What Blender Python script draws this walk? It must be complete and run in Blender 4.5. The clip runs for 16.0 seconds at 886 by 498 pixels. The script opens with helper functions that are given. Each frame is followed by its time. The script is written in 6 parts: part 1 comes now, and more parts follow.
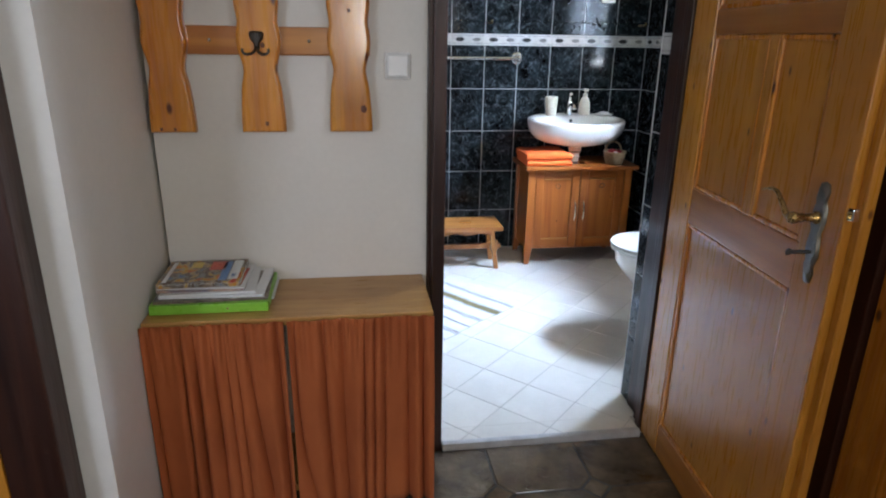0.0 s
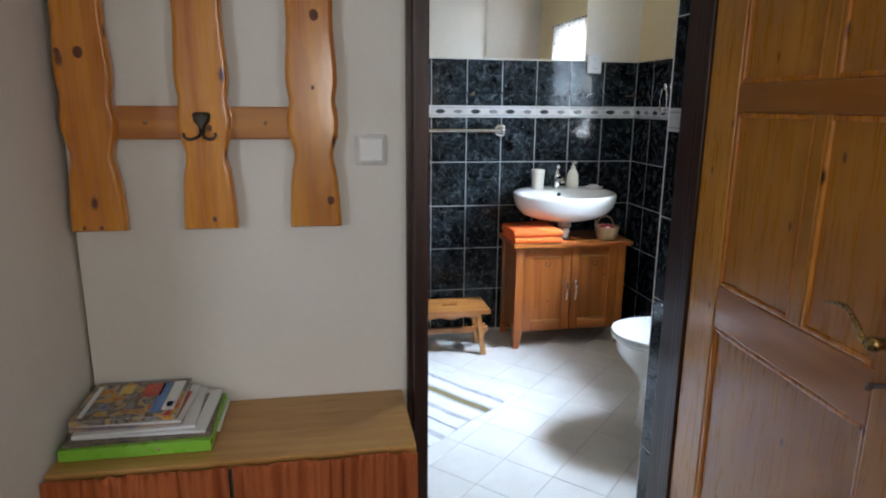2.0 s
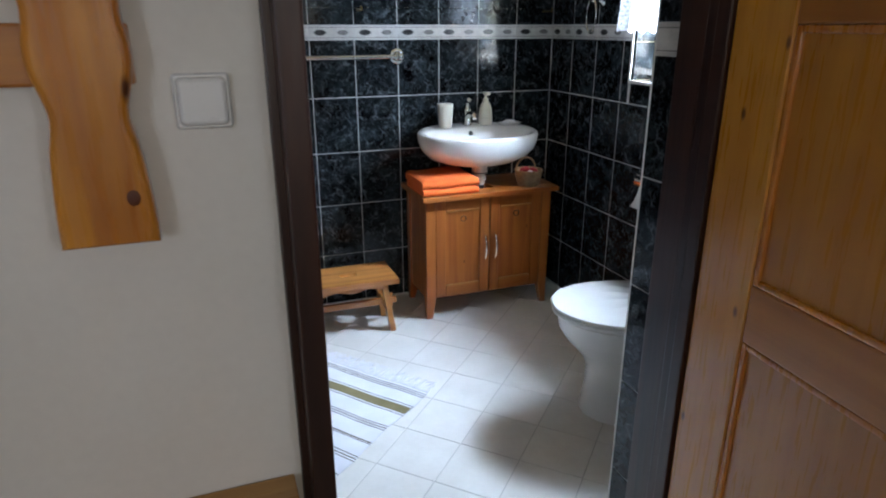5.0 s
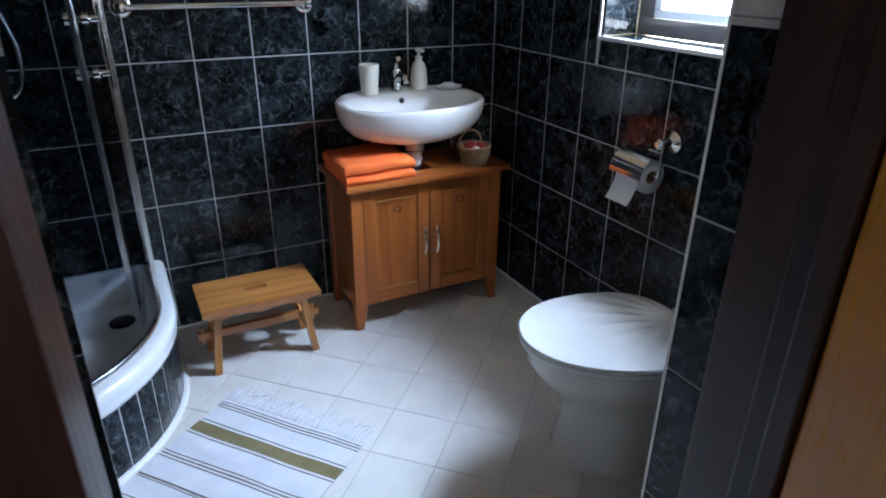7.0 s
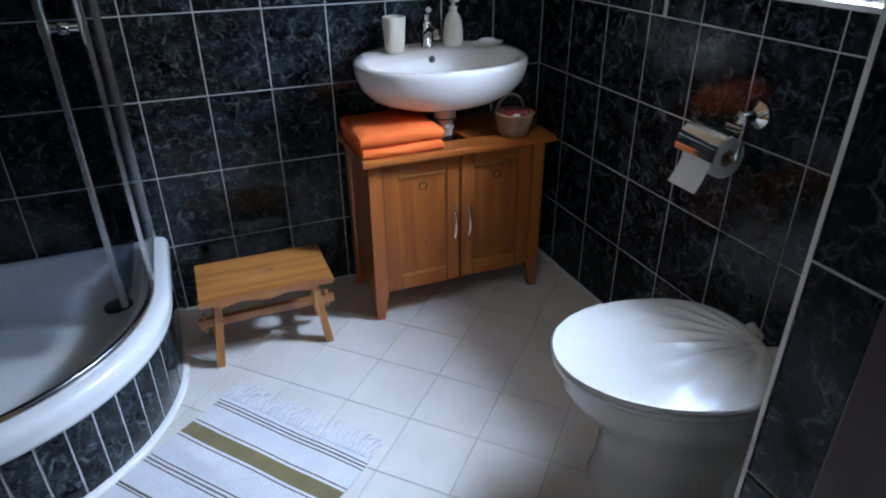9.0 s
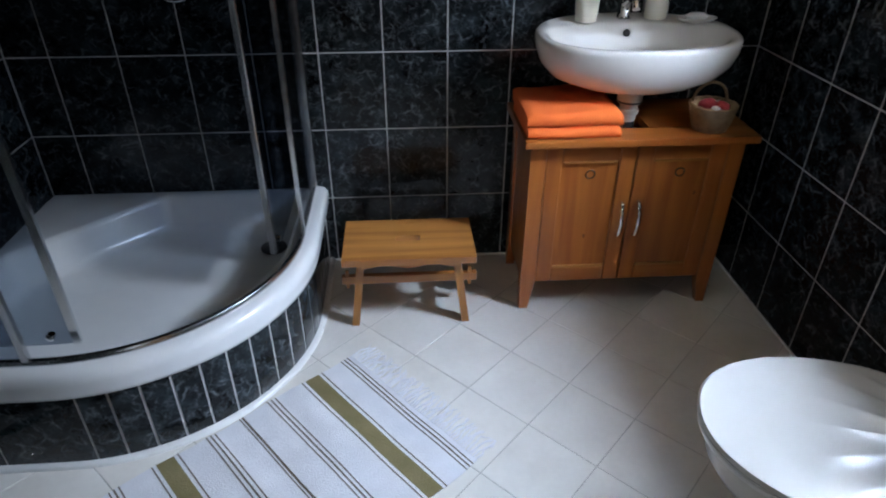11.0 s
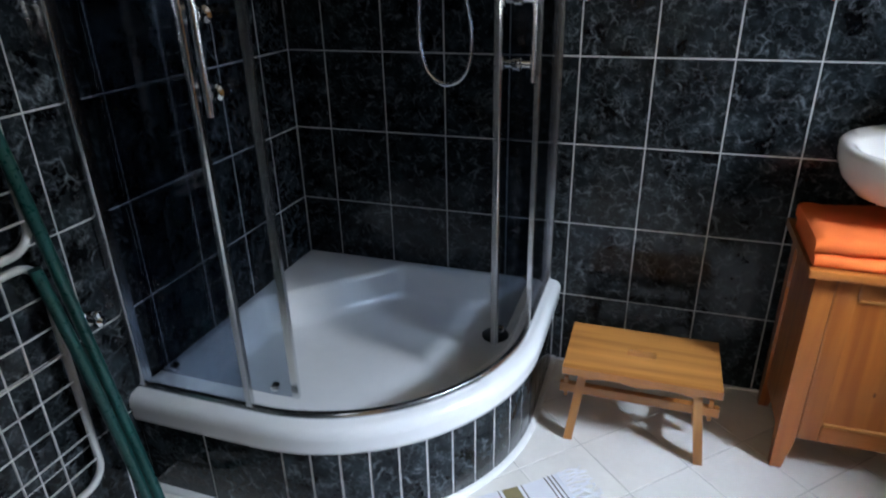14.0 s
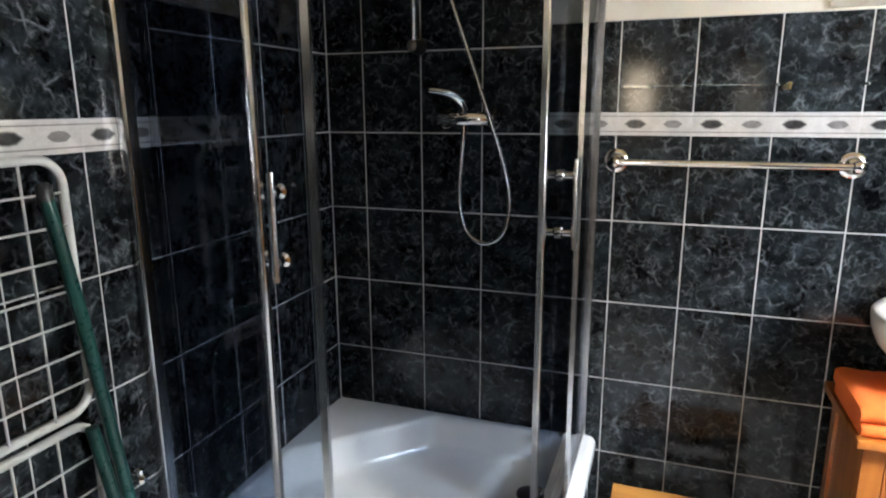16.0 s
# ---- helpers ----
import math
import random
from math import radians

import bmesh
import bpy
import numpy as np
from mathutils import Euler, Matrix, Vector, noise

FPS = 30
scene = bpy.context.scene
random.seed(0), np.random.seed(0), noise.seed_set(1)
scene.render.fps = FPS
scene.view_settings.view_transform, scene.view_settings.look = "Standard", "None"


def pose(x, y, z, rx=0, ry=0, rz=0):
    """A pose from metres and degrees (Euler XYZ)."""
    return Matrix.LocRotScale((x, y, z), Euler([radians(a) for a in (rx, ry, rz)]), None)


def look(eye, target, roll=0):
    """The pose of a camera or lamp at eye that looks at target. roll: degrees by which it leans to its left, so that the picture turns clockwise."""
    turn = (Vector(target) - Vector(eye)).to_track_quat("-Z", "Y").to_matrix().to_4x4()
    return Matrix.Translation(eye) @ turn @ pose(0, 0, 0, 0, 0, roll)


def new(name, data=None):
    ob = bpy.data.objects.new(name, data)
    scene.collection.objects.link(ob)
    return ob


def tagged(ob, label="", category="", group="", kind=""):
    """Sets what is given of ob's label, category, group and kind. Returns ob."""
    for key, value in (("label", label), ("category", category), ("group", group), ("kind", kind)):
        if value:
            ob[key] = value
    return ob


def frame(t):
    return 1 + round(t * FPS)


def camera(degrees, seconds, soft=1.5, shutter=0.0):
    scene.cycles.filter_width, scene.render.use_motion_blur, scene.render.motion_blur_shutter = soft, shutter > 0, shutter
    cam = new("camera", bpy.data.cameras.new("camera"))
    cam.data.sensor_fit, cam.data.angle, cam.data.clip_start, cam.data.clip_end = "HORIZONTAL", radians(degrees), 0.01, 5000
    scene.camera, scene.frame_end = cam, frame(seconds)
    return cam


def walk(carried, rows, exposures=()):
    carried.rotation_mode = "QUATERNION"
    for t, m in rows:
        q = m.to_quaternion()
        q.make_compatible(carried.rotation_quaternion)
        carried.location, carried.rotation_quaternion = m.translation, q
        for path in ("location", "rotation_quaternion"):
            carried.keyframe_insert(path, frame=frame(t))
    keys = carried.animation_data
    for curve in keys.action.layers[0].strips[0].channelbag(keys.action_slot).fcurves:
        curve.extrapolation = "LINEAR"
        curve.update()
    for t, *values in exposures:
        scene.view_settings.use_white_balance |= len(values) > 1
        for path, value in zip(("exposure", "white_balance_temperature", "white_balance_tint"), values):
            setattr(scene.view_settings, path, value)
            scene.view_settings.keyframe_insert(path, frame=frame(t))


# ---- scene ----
cam = camera(70.1, 16.0, soft=2.0, shutter=0.4)
PATH = [
    (0, (-0.561, -0.073, 1.294), (-0.286, 1.803, 0.659), 0.9),
    (0.5, (-0.563, -0.051, 1.3), (-0.282, 1.846, 0.731), 1.0),
    (1, (-0.549, 0.025, 1.301), (-0.269, 1.934, 0.775), 0.7),
    (1.5, (-0.533, 0.13, 1.316), (-0.236, 2.05, 0.839), 0.2),
    (2, (-0.523, 0.231, 1.324), (-0.182, 2.151, 0.877), 0.5),
    (2.5, (-0.51, 0.321, 1.326), (-0.168, 2.243, 0.891), 1.1),
    (3, (-0.496, 0.446, 1.322), (-0.101, 2.358, 0.888), 1.0),
    (3.5, (-0.502, 0.572, 1.318), (-0.037, 2.459, 0.848), 0.4),
    (4, (-0.509, 0.682, 1.31), (0.047, 2.532, 0.79), 0.1),
    (4.2, (-0.497, 0.7, 1.305), (0.08, 2.535, 0.758), -0.0),
    (6.5, (-0.29, 1.274, 1.323), (0.513, 2.915, 0.509), 0.6),
    (7, (-0.244, 1.386, 1.321), (0.6, 2.998, 0.491), 0.5),
    (7.5, (-0.211, 1.467, 1.313), (0.649, 3.05, 0.444), 0.0),
    (8, (-0.163, 1.556, 1.304), (0.669, 3.129, 0.39), -0.5),
    (8.2, (-0.144, 1.582, 1.298), (0.672, 3.157, 0.374), -0.6),
    (10.3, (0.114, 1.692, 1.249), (0.376, 3.404, 0.248), -0.7),
    (10.5, (0.112, 1.721, 1.252), (0.324, 3.426, 0.228), -0.8),
    (11, (0.079, 1.765, 1.277), (0.196, 3.455, 0.215), 0.1),
    (11.5, (0.088, 1.783, 1.26), (0.092, 3.484, 0.208), 0.2),
    (12, (0.09, 1.812, 1.259), (-0.039, 3.514, 0.216), 0.1),
    (12.5, (0.057, 1.847, 1.25), (-0.164, 3.549, 0.223), 0.4),
    (13, (0.059, 1.876, 1.243), (-0.322, 3.568, 0.248), -0.9),
    (13.5, (0.051, 1.893, 1.238), (-0.446, 3.597, 0.316), -1.1),
    (14, (0.051, 1.902, 1.252), (-0.543, 3.623, 0.425), -1.3),
    (14.5, (0.059, 1.901, 1.276), (-0.588, 3.65, 0.554), -1.1),
    (15, (0.016, 1.877, 1.297), (-0.627, 3.666, 0.676), -0.6),
    (15.5, (-0.016, 1.863, 1.318), (-0.654, 3.681, 0.783), -0.3),
    (16, (-0.025, 1.852, 1.337), (-0.678, 3.69, 0.897), -0.3),
]
walk(cam, [(t, look(eye, target, roll)) for t, eye, target, roll in PATH],
     exposures=[(0.0, 0.28, 5650, 10), (2.0, 0.14, 5850, 9), (4.2, -0.10, 5900, 9), (6.3, -0.56, 5500, 10), (8.2, -0.64, 5450, 12), (11.0, -0.84, 6050, 12), (13.0, -0.80, 6050, 11), (14.0, -0.42, 6200, 11), (15.0, 0.08, 6500, 12), (16.0, 0.60, 7050, 12)])

# ---- light ----
world = bpy.data.worlds.new("sky")
scene.world = world
world.use_nodes = True
wn = world.node_tree
sky = wn.nodes.new("ShaderNodeTexSky")
sky.sky_type, sky.sun_disc = "NISHITA", False
sky.sun_elevation, sky.sun_rotation = radians(40), radians(200)
wn.links.new(sky.outputs[0], wn.nodes["Background"].inputs[0])
wn.nodes["Background"].inputs[1].default_value = 0.15


def window_light(name, m, w, h, watts, color, spread=180.0):
    lamp = bpy.data.lights.new(name, "AREA")
    lamp.shape, lamp.size, lamp.size_y, lamp.energy, lamp.color = "RECTANGLE", w, h, watts, color
    lamp.spread = radians(spread)
    ob = new(name, lamp)
    ob.matrix_world = m
    return ob


window_light("bathroom_daylight", look((1.72, 2.79, 1.83), (0.42, 3.07, 0.48)), 0.56, 0.80, 355, (0.69, 0.82, 1.0), 165.0)
# Added second lamp in the same window: stands in for ground bounce, lifts upper walls.
window_light("bathroom_ground_light", look((1.50, 2.79, 1.32), (0.2, 2.85, 2.2)), 0.5, 0.5, 28, (0.96, 0.97, 0.95))
window_light("entrance_daylight", look((-2.35, -1.27, 1.55), (-1.2, 1.4, 1.0)), 0.7, 1.0, 13, (0.88, 0.92, 1.0))
# Added fill lamp, never in view: brightens the hall's left wall.
window_light("hall_side_fill", look((0.74, -0.75, 1.52), (-1.0, 1.2, 1.1)), 0.5, 0.75, 8.5, (0.86, 0.92, 1.0))
window_light("corridor_daylight", look((-0.37, -1.27, 1.42), (-0.3, 1.5, 0.9)), 0.24, 0.5, 7.5, (1.0, 0.88, 0.70))

# ---- materials ----


def shader(name):
    m = bpy.data.materials.new(name)
    m.use_nodes = True
    return m, m.node_tree, m.node_tree.nodes["Principled BSDF"]


def add(nt, kind, **values):
    n = nt.nodes.new(kind)
    for k, v in values.items():
        n.inputs[k].default_value = v
    return n


def ramp(nt, source, stops):
    r = nt.nodes.new("ShaderNodeValToRGB")
    while len(r.color_ramp.elements) < len(stops):
        r.color_ramp.elements.new(0.5)
    for e, (p, c) in zip(r.color_ramp.elements, stops):
        e.position, e.color = p, (*c, 1) if len(c) == 3 else c
    nt.links.new(source, r.inputs[0])
    return r


def coords(nt, scale=(1, 1, 1), spread=0.0):
    """Object coordinates, shifted from piece to piece by the object's random number."""
    tc, mp = nt.nodes.new("ShaderNodeTexCoord"), nt.nodes.new("ShaderNodeMapping")
    mp.inputs["Scale"].default_value = scale
    nt.links.new(tc.outputs["Object"], mp.inputs["Vector"])
    if spread:
        info, mul = nt.nodes.new("ShaderNodeObjectInfo"), nt.nodes.new("ShaderNodeVectorMath")
        mul.operation = "MULTIPLY"
        comb = nt.nodes.new("ShaderNodeCombineXYZ")
        for i in range(3):
            nt.links.new(info.outputs["Random"], comb.inputs[i])
        mul.inputs[1].default_value = (spread, spread * 1.7, spread * 0.6)
        nt.links.new(comb.outputs[0], mul.inputs[0])
        nt.links.new(mul.outputs[0], mp.inputs["Location"])
    return mp.outputs[0]


def relief(nt, bsdf, height, strength, distance):
    b = add(nt, "ShaderNodeBump", Strength=strength, Distance=distance)
    nt.links.new(height, b.inputs["Height"])
    nt.links.new(b.outputs[0], bsdf.inputs["Normal"])


def surface(name, dark, light, scale=8.0, rough=0.5, metal=0.0, bump=0.2, depth=0.002, spread=0.0, coat=0.0, fine=9.0):
    """A plain surface with broad mottling, a fine grain in colour and gloss, and fine relief."""
    m, nt, b = shader(name)
    v = coords(nt, spread=spread)
    big, small = add(nt, "ShaderNodeTexNoise", Scale=scale, Detail=4.0), add(nt, "ShaderNodeTexNoise", Scale=scale * fine, Detail=6.0)
    for n in (big, small):
        nt.links.new(v, n.inputs["Vector"])
    mix = nt.nodes.new("ShaderNodeMath")
    mix.operation = "MULTIPLY_ADD"
    mix.inputs[1].default_value = 0.35
    nt.links.new(small.outputs[0], mix.inputs[0])
    nt.links.new(big.outputs[0], mix.inputs[2])
    r = ramp(nt, mix.outputs[0], [(0.40, dark), (0.95, light)])
    nt.links.new(r.outputs[0], b.inputs["Base Color"])
    g = ramp(nt, small.outputs[0], [(0.3, (rough * 0.85,) * 3), (0.7, (min(1, rough * 1.15),) * 3)])
    nt.links.new(g.outputs[0], b.inputs["Roughness"])
    b.inputs["Metallic"].default_value, b.inputs["Coat Weight"].default_value = metal, coat
    b.inputs["Coat Roughness"].default_value = 0.12
    if bump:
        relief(nt, b, small.outputs[0], bump, depth)
    return m


def wood(name, dark, light, knot, grain=(26, 26, 1.6), rough=0.35, coat=0.5, knots=3.2, spread=3.0, amount=0.05):
    """Varnished softwood: long grain, broad tone, dark knots. The grain runs along the axis with the small scale."""
    m, nt, b = shader(name)
    v = coords(nt, spread=spread)
    mp = nt.nodes.new("ShaderNodeMapping")
    mp.inputs["Scale"].default_value = grain
    nt.links.new(v, mp.inputs["Vector"])
    fibre = add(nt, "ShaderNodeTexNoise", Scale=1.0, Detail=7.0, Distortion=0.7)
    nt.links.new(mp.outputs[0], fibre.inputs["Vector"])
    fine = add(nt, "ShaderNodeTexNoise", Scale=5.0, Detail=4.0)
    nt.links.new(mp.outputs[0], fine.inputs["Vector"])
    r = ramp(nt, fibre.outputs[0], [(0.32, dark), (0.5, tuple((a + c) / 2 for a, c in zip(dark, light))), (0.68, light)])
    broad = add(nt, "ShaderNodeTexNoise", Scale=2.3, Detail=2.0)
    nt.links.new(v, broad.inputs["Vector"])
    tone = ramp(nt, broad.outputs[0], [(0.3, (0.78, 0.74, 0.70)), (0.7, (1.06, 1.04, 1.0))])
    mul = nt.nodes.new("ShaderNodeMix")
    mul.data_type, mul.blend_type = "RGBA", "MULTIPLY"
    mul.inputs[0].default_value = 1.0
    nt.links.new(r.outputs[0], mul.inputs[6])
    nt.links.new(tone.outputs[0], mul.inputs[7])
    km = nt.nodes.new("ShaderNodeMapping")
    km.inputs["Scale"].default_value = (knots * 1.3, knots * 0.62, 1.0)
    sep, flat = nt.nodes.new("ShaderNodeSeparateXYZ"), nt.nodes.new("ShaderNodeCombineXYZ")
    both = nt.nodes.new("ShaderNodeMath")
    nt.links.new(v, sep.inputs[0])
    nt.links.new(sep.outputs[0], both.inputs[0])
    nt.links.new(sep.outputs[1], both.inputs[1])
    nt.links.new(both.outputs[0], flat.inputs[0])
    nt.links.new(sep.outputs[2], flat.inputs[1])
    nt.links.new(flat.outputs[0], km.inputs["Vector"])
    vor = add(nt, "ShaderNodeTexVoronoi", Scale=1.0, Randomness=1.0)
    vor.voronoi_dimensions = "2D"
    nt.links.new(km.outputs[0], vor.inputs["Vector"])
    kr = ramp(nt, vor.outputs["Distance"], [(amount * 0.5, (1, 1, 1)), (amount * 1.25, (0, 0, 0))])
    last = nt.nodes.new("ShaderNodeMix")
    last.data_type = "RGBA"
    nt.links.new(kr.outputs[0], last.inputs[0])
    nt.links.new(mul.outputs[2], last.inputs[6])
    last.inputs[7].default_value = (*knot, 1)
    nt.links.new(last.outputs[2], b.inputs["Base Color"])
    b.inputs["Coat Weight"].default_value, b.inputs["Coat Roughness"].default_value = coat, 0.15
    g = ramp(nt, fine.outputs[0], [(0.3, (rough * 0.8,) * 3), (0.7, (rough * 1.2,) * 3)])
    nt.links.new(g.outputs[0], b.inputs["Roughness"])
    relief(nt, b, fine.outputs[0], 0.12, 0.0015)
    return m


def marble(name):
    """Glazed near-black tile: cloudy blue-green ground, short wispy pale veins and fine flecks."""
    m, nt, b = shader(name)
    v = coords(nt, spread=9.0)

    def node(kind, source, **values):
        n = add(nt, kind, **values)
        nt.links.new(source, n.inputs["Vector"])
        return n

    def maths(op, a, c, clamp=False):
        n = nt.nodes.new("ShaderNodeMath")
        n.operation, n.use_clamp = op, clamp
        for i, q in enumerate((a, c)):
            if isinstance(q, float):
                n.inputs[i].default_value = q
            else:
                nt.links.new(q, n.inputs[i])
        return n.outputs[0]

    warp = node("ShaderNodeTexNoise", v, Scale=26.0, Detail=4.0, Roughness=0.62)
    bent = nt.nodes.new("ShaderNodeVectorMath")
    bent.operation = "MULTIPLY_ADD"
    bent.inputs[1].default_value = (0.042, 0.042, 0.042)
    nt.links.new(warp.outputs["Color"], bent.inputs[0])
    nt.links.new(v, bent.inputs[2])
    veins = None
    for scale, width, peak, gate_scale, lo, hi in ((17.0, 0.060, 1.0, 21.0, 0.50, 0.66), (33.0, 0.085, 0.75, 37.0, 0.50, 0.68), (58.0, 0.11, 0.45, 30.0, 0.48, 0.70)):
        cell = node("ShaderNodeTexVoronoi", bent.outputs[0], Scale=scale, Randomness=1.0)
        cell.feature = "DISTANCE_TO_EDGE"
        line = ramp(nt, cell.outputs["Distance"], [(0.0, (peak,) * 3), (width * 0.35, (peak * 0.45,) * 3), (width * 1.5, (0, 0, 0))])
        gate = ramp(nt, node("ShaderNodeTexNoise", v, Scale=gate_scale, Detail=3.0).outputs[0], [(lo, (0, 0, 0)), (hi, (1, 1, 1))])
        one = maths("MULTIPLY", line.outputs[0], gate.outputs[0])
        veins = one if veins is None else maths("MAXIMUM", veins, one)
    fleck = ramp(nt, node("ShaderNodeTexNoise", v, Scale=150.0, Detail=2.0).outputs[0], [(0.70, (0, 0, 0)), (0.80, (0.45, 0.45, 0.45))])
    veins = maths("MAXIMUM", veins, fleck.outputs[0])
    cloud = node("ShaderNodeTexNoise", v, Scale=14.0, Detail=8.0, Roughness=0.62)
    base = ramp(nt, cloud.outputs[0], [(0.36, (0.0030, 0.0034, 0.0040)), (0.52, (0.0095, 0.0120, 0.0135)), (0.62, (0.018, 0.0235, 0.027)), (0.80, (0.042, 0.053, 0.060))])
    mix = nt.nodes.new("ShaderNodeMix")
    mix.data_type = "RGBA"
    nt.links.new(veins, mix.inputs[0])
    nt.links.new(base.outputs[0], mix.inputs[6])
    mix.inputs[7].default_value = (0.145, 0.165, 0.176, 1)
    nt.links.new(mix.outputs[2], b.inputs["Base Color"])
    b.inputs["Roughness"].default_value = 0.10
    b.inputs["Specular IOR Level"].default_value = 0.23
    wave = node("ShaderNodeTexNoise", v, Scale=7.0, Detail=1.0)
    relief(nt, b, wave.outputs[0], 0.04, 0.002)
    return m


PLASTER_HALL = surface("hall_plaster", (0.70, 0.655, 0.575), (0.81, 0.765, 0.685), 2.0, 0.85, bump=0.12, depth=0.002, fine=30)
PLASTER_CREAM = surface("cream_paint", (0.72, 0.58, 0.34), (0.80, 0.67, 0.42), 2.0, 0.8, bump=0.2, depth=0.002, fine=30)
PLASTER_WHITE = surface("white_paint", (0.72, 0.67, 0.56), (0.83, 0.78, 0.67), 2.0, 0.8, bump=0.2, depth=0.002, fine=30)
GROUT = surface("pale_grout", (0.46, 0.45, 0.44), (0.62, 0.61, 0.59), 18.0, 0.85, bump=0.3, depth=0.001)
TILE = marble("black_marble_glaze")
BORDER = surface("border_glaze", (0.46, 0.44, 0.42), (0.66, 0.64, 0.61), 30.0, 0.25, bump=0.05, spread=5)
BORDER_DARK = surface("border_dark_glaze", (0.02, 0.02, 0.022), (0.07, 0.07, 0.07), 60.0, 0.25, bump=0.05, spread=5)
BORDER_GREY = surface("border_grey_glaze", (0.14, 0.135, 0.13), (0.28, 0.27, 0.26), 60.0, 0.25, bump=0.05, spread=5)
FLOOR_TILE = surface("pale_floor_tile", (0.70, 0.66, 0.595), (0.82, 0.785, 0.72), 7.0, 0.38, bump=0.08, depth=0.001, spread=7.0)
FLOOR_GROUT = surface("floor_grout", (0.44, 0.41, 0.36), (0.58, 0.545, 0.49), 20.0, 0.9)
SLATE = surface("embossed_brown_tile", (0.050, 0.037, 0.026), (0.15, 0.115, 0.08), 10.0, 0.15, bump=0.8, depth=0.010, coat=1.0, spread=5.0, fine=3.0)
SLATE_GROUT = surface("dark_grout", (0.02, 0.018, 0.016), (0.05, 0.045, 0.04), 20.0, 0.9)
THRESHOLD = surface("threshold_stone", (0.42, 0.42, 0.42), (0.66, 0.66, 0.66), 14.0, 0.35)
PINE = wood("honey_pine", (0.48, 0.150, 0.010), (0.72, 0.305, 0.028), (0.09, 0.022, 0.004), knots=5.5, amount=0.055, rough=0.28, coat=0.8)
PINE_ACROSS = wood("honey_pine_across", (0.42, 0.14, 0.014), (0.62, 0.26, 0.034), (0.10, 0.03, 0.008), grain=(1.6, 26, 26), amount=0.03)
DOOR_PINE = wood("door_pine", (0.50, 0.205, 0.018), (0.60, 0.272, 0.030), (0.14, 0.045, 0.010), knots=3.0, amount=0.020, rough=0.30, coat=0.4)
DOOR_PINE_ACROSS = wood("door_pine_across", (0.40, 0.148, 0.017), (0.52, 0.215, 0.032), (0.12, 0.04, 0.012), grain=(1.6, 26, 26), amount=0.02)
VANITY = wood("amber_pine", (0.29, 0.076, 0.013), (0.45, 0.145, 0.026), (0.12, 0.03, 0.008), knots=4.0, amount=0.02)
VANITY_ACROSS = wood("amber_pine_across", (0.31, 0.085, 0.015), (0.47, 0.155, 0.029), (0.10, 0.028, 0.008), grain=(1.6, 26, 26), amount=0.03)
STOOL = wood("pale_pine", (0.33, 0.122, 0.026), (0.55, 0.248, 0.064), (0.16, 0.06, 0.02), grain=(1.4, 30, 30), amount=0.01)
STOOL_UP = wood("pale_pine_upright", (0.36, 0.14, 0.028), (0.54, 0.25, 0.06), (0.16, 0.06, 0.02), amount=0.01)
LAMINATE = wood("oak_laminate", (0.46, 0.235, 0.06), (0.60, 0.345, 0.105), (0.3, 0.15, 0.05), grain=(2.0, 40, 40), rough=0.32, coat=0.1, amount=0.001)
FRAME = wood("dark_brown_frame", (0.020, 0.0050, 0.0022), (0.055, 0.0165, 0.0070), (0.01, 0.004, 0.003), rough=0.42, coat=0.10, amount=0.001)
CERAMIC = surface("white_ceramic", (0.69, 0.665, 0.615), (0.76, 0.735, 0.685), 3.0, 0.10, bump=0.0, coat=0.5)
ACRYLIC = surface("white_acrylic", (0.72, 0.73, 0.73), (0.80, 0.80, 0.79), 3.0, 0.18, bump=0.04, coat=0.3)
PLASTIC = surface("white_plastic", (0.74, 0.73, 0.70), (0.80, 0.79, 0.76), 4.0, 0.30, bump=0.0)
IVORY = surface("ivory_plastic", (0.68, 0.63, 0.51), (0.76, 0.71, 0.59), 4.0, 0.32, bump=0.0)
PIPE = surface("grey_pipe_plastic", (0.42, 0.41, 0.38), (0.55, 0.53, 0.49), 12.0, 0.3, bump=0.1)
CHROME = surface("chrome", (0.74, 0.74, 0.74), (0.80, 0.80, 0.80), 3.0, 0.08, metal=1.0, bump=0.0)
ALU = surface("brushed_aluminium", (0.66, 0.67, 0.68), (0.78, 0.79, 0.80), 3.0, 0.22, metal=1.0, bump=0.0)
BRASS = surface("aged_brass", (0.30, 0.19, 0.06), (0.55, 0.38, 0.14), 20.0, 0.28, metal=1.0, bump=0.1)
PEWTER = surface("aged_pewter", (0.13, 0.13, 0.12), (0.34, 0.33, 0.30), 26.0, 0.35, metal=1.0, bump=0.4)
BLACK_IRON = surface("black_iron", (0.022, 0.018, 0.014), (0.10, 0.085, 0.065), 30.0, 0.35, metal=0.7, bump=0.4)
DARK = surface("dark_plastic", (0.01, 0.01, 0.01), (0.03, 0.03, 0.03), 10.0, 0.4)
TERRACOTTA = surface("terracotta_cloth", (0.33, 0.078, 0.016), (0.45, 0.118, 0.026), 5.0, 0.9, bump=0.25, depth=0.001, fine=90)
TOWEL = surface("orange_terry", (0.80, 0.13, 0.018), (0.95, 0.20, 0.03), 10.0, 0.95, bump=1.0, depth=0.003, fine=30)
WINDOW_FRAME = surface("grey_brown_window_paint", (0.05, 0.045, 0.042), (0.10, 0.09, 0.085), 9.0, 0.4)
WINDOW_SASH = surface("pale_sash_edge", (0.36, 0.38, 0.40), (0.46, 0.48, 0.50), 9.0, 0.4)
GREEN = surface("dark_green_paint", (0.003, 0.035, 0.030), (0.008, 0.065, 0.055), 12.0, 0.3, bump=0.05)
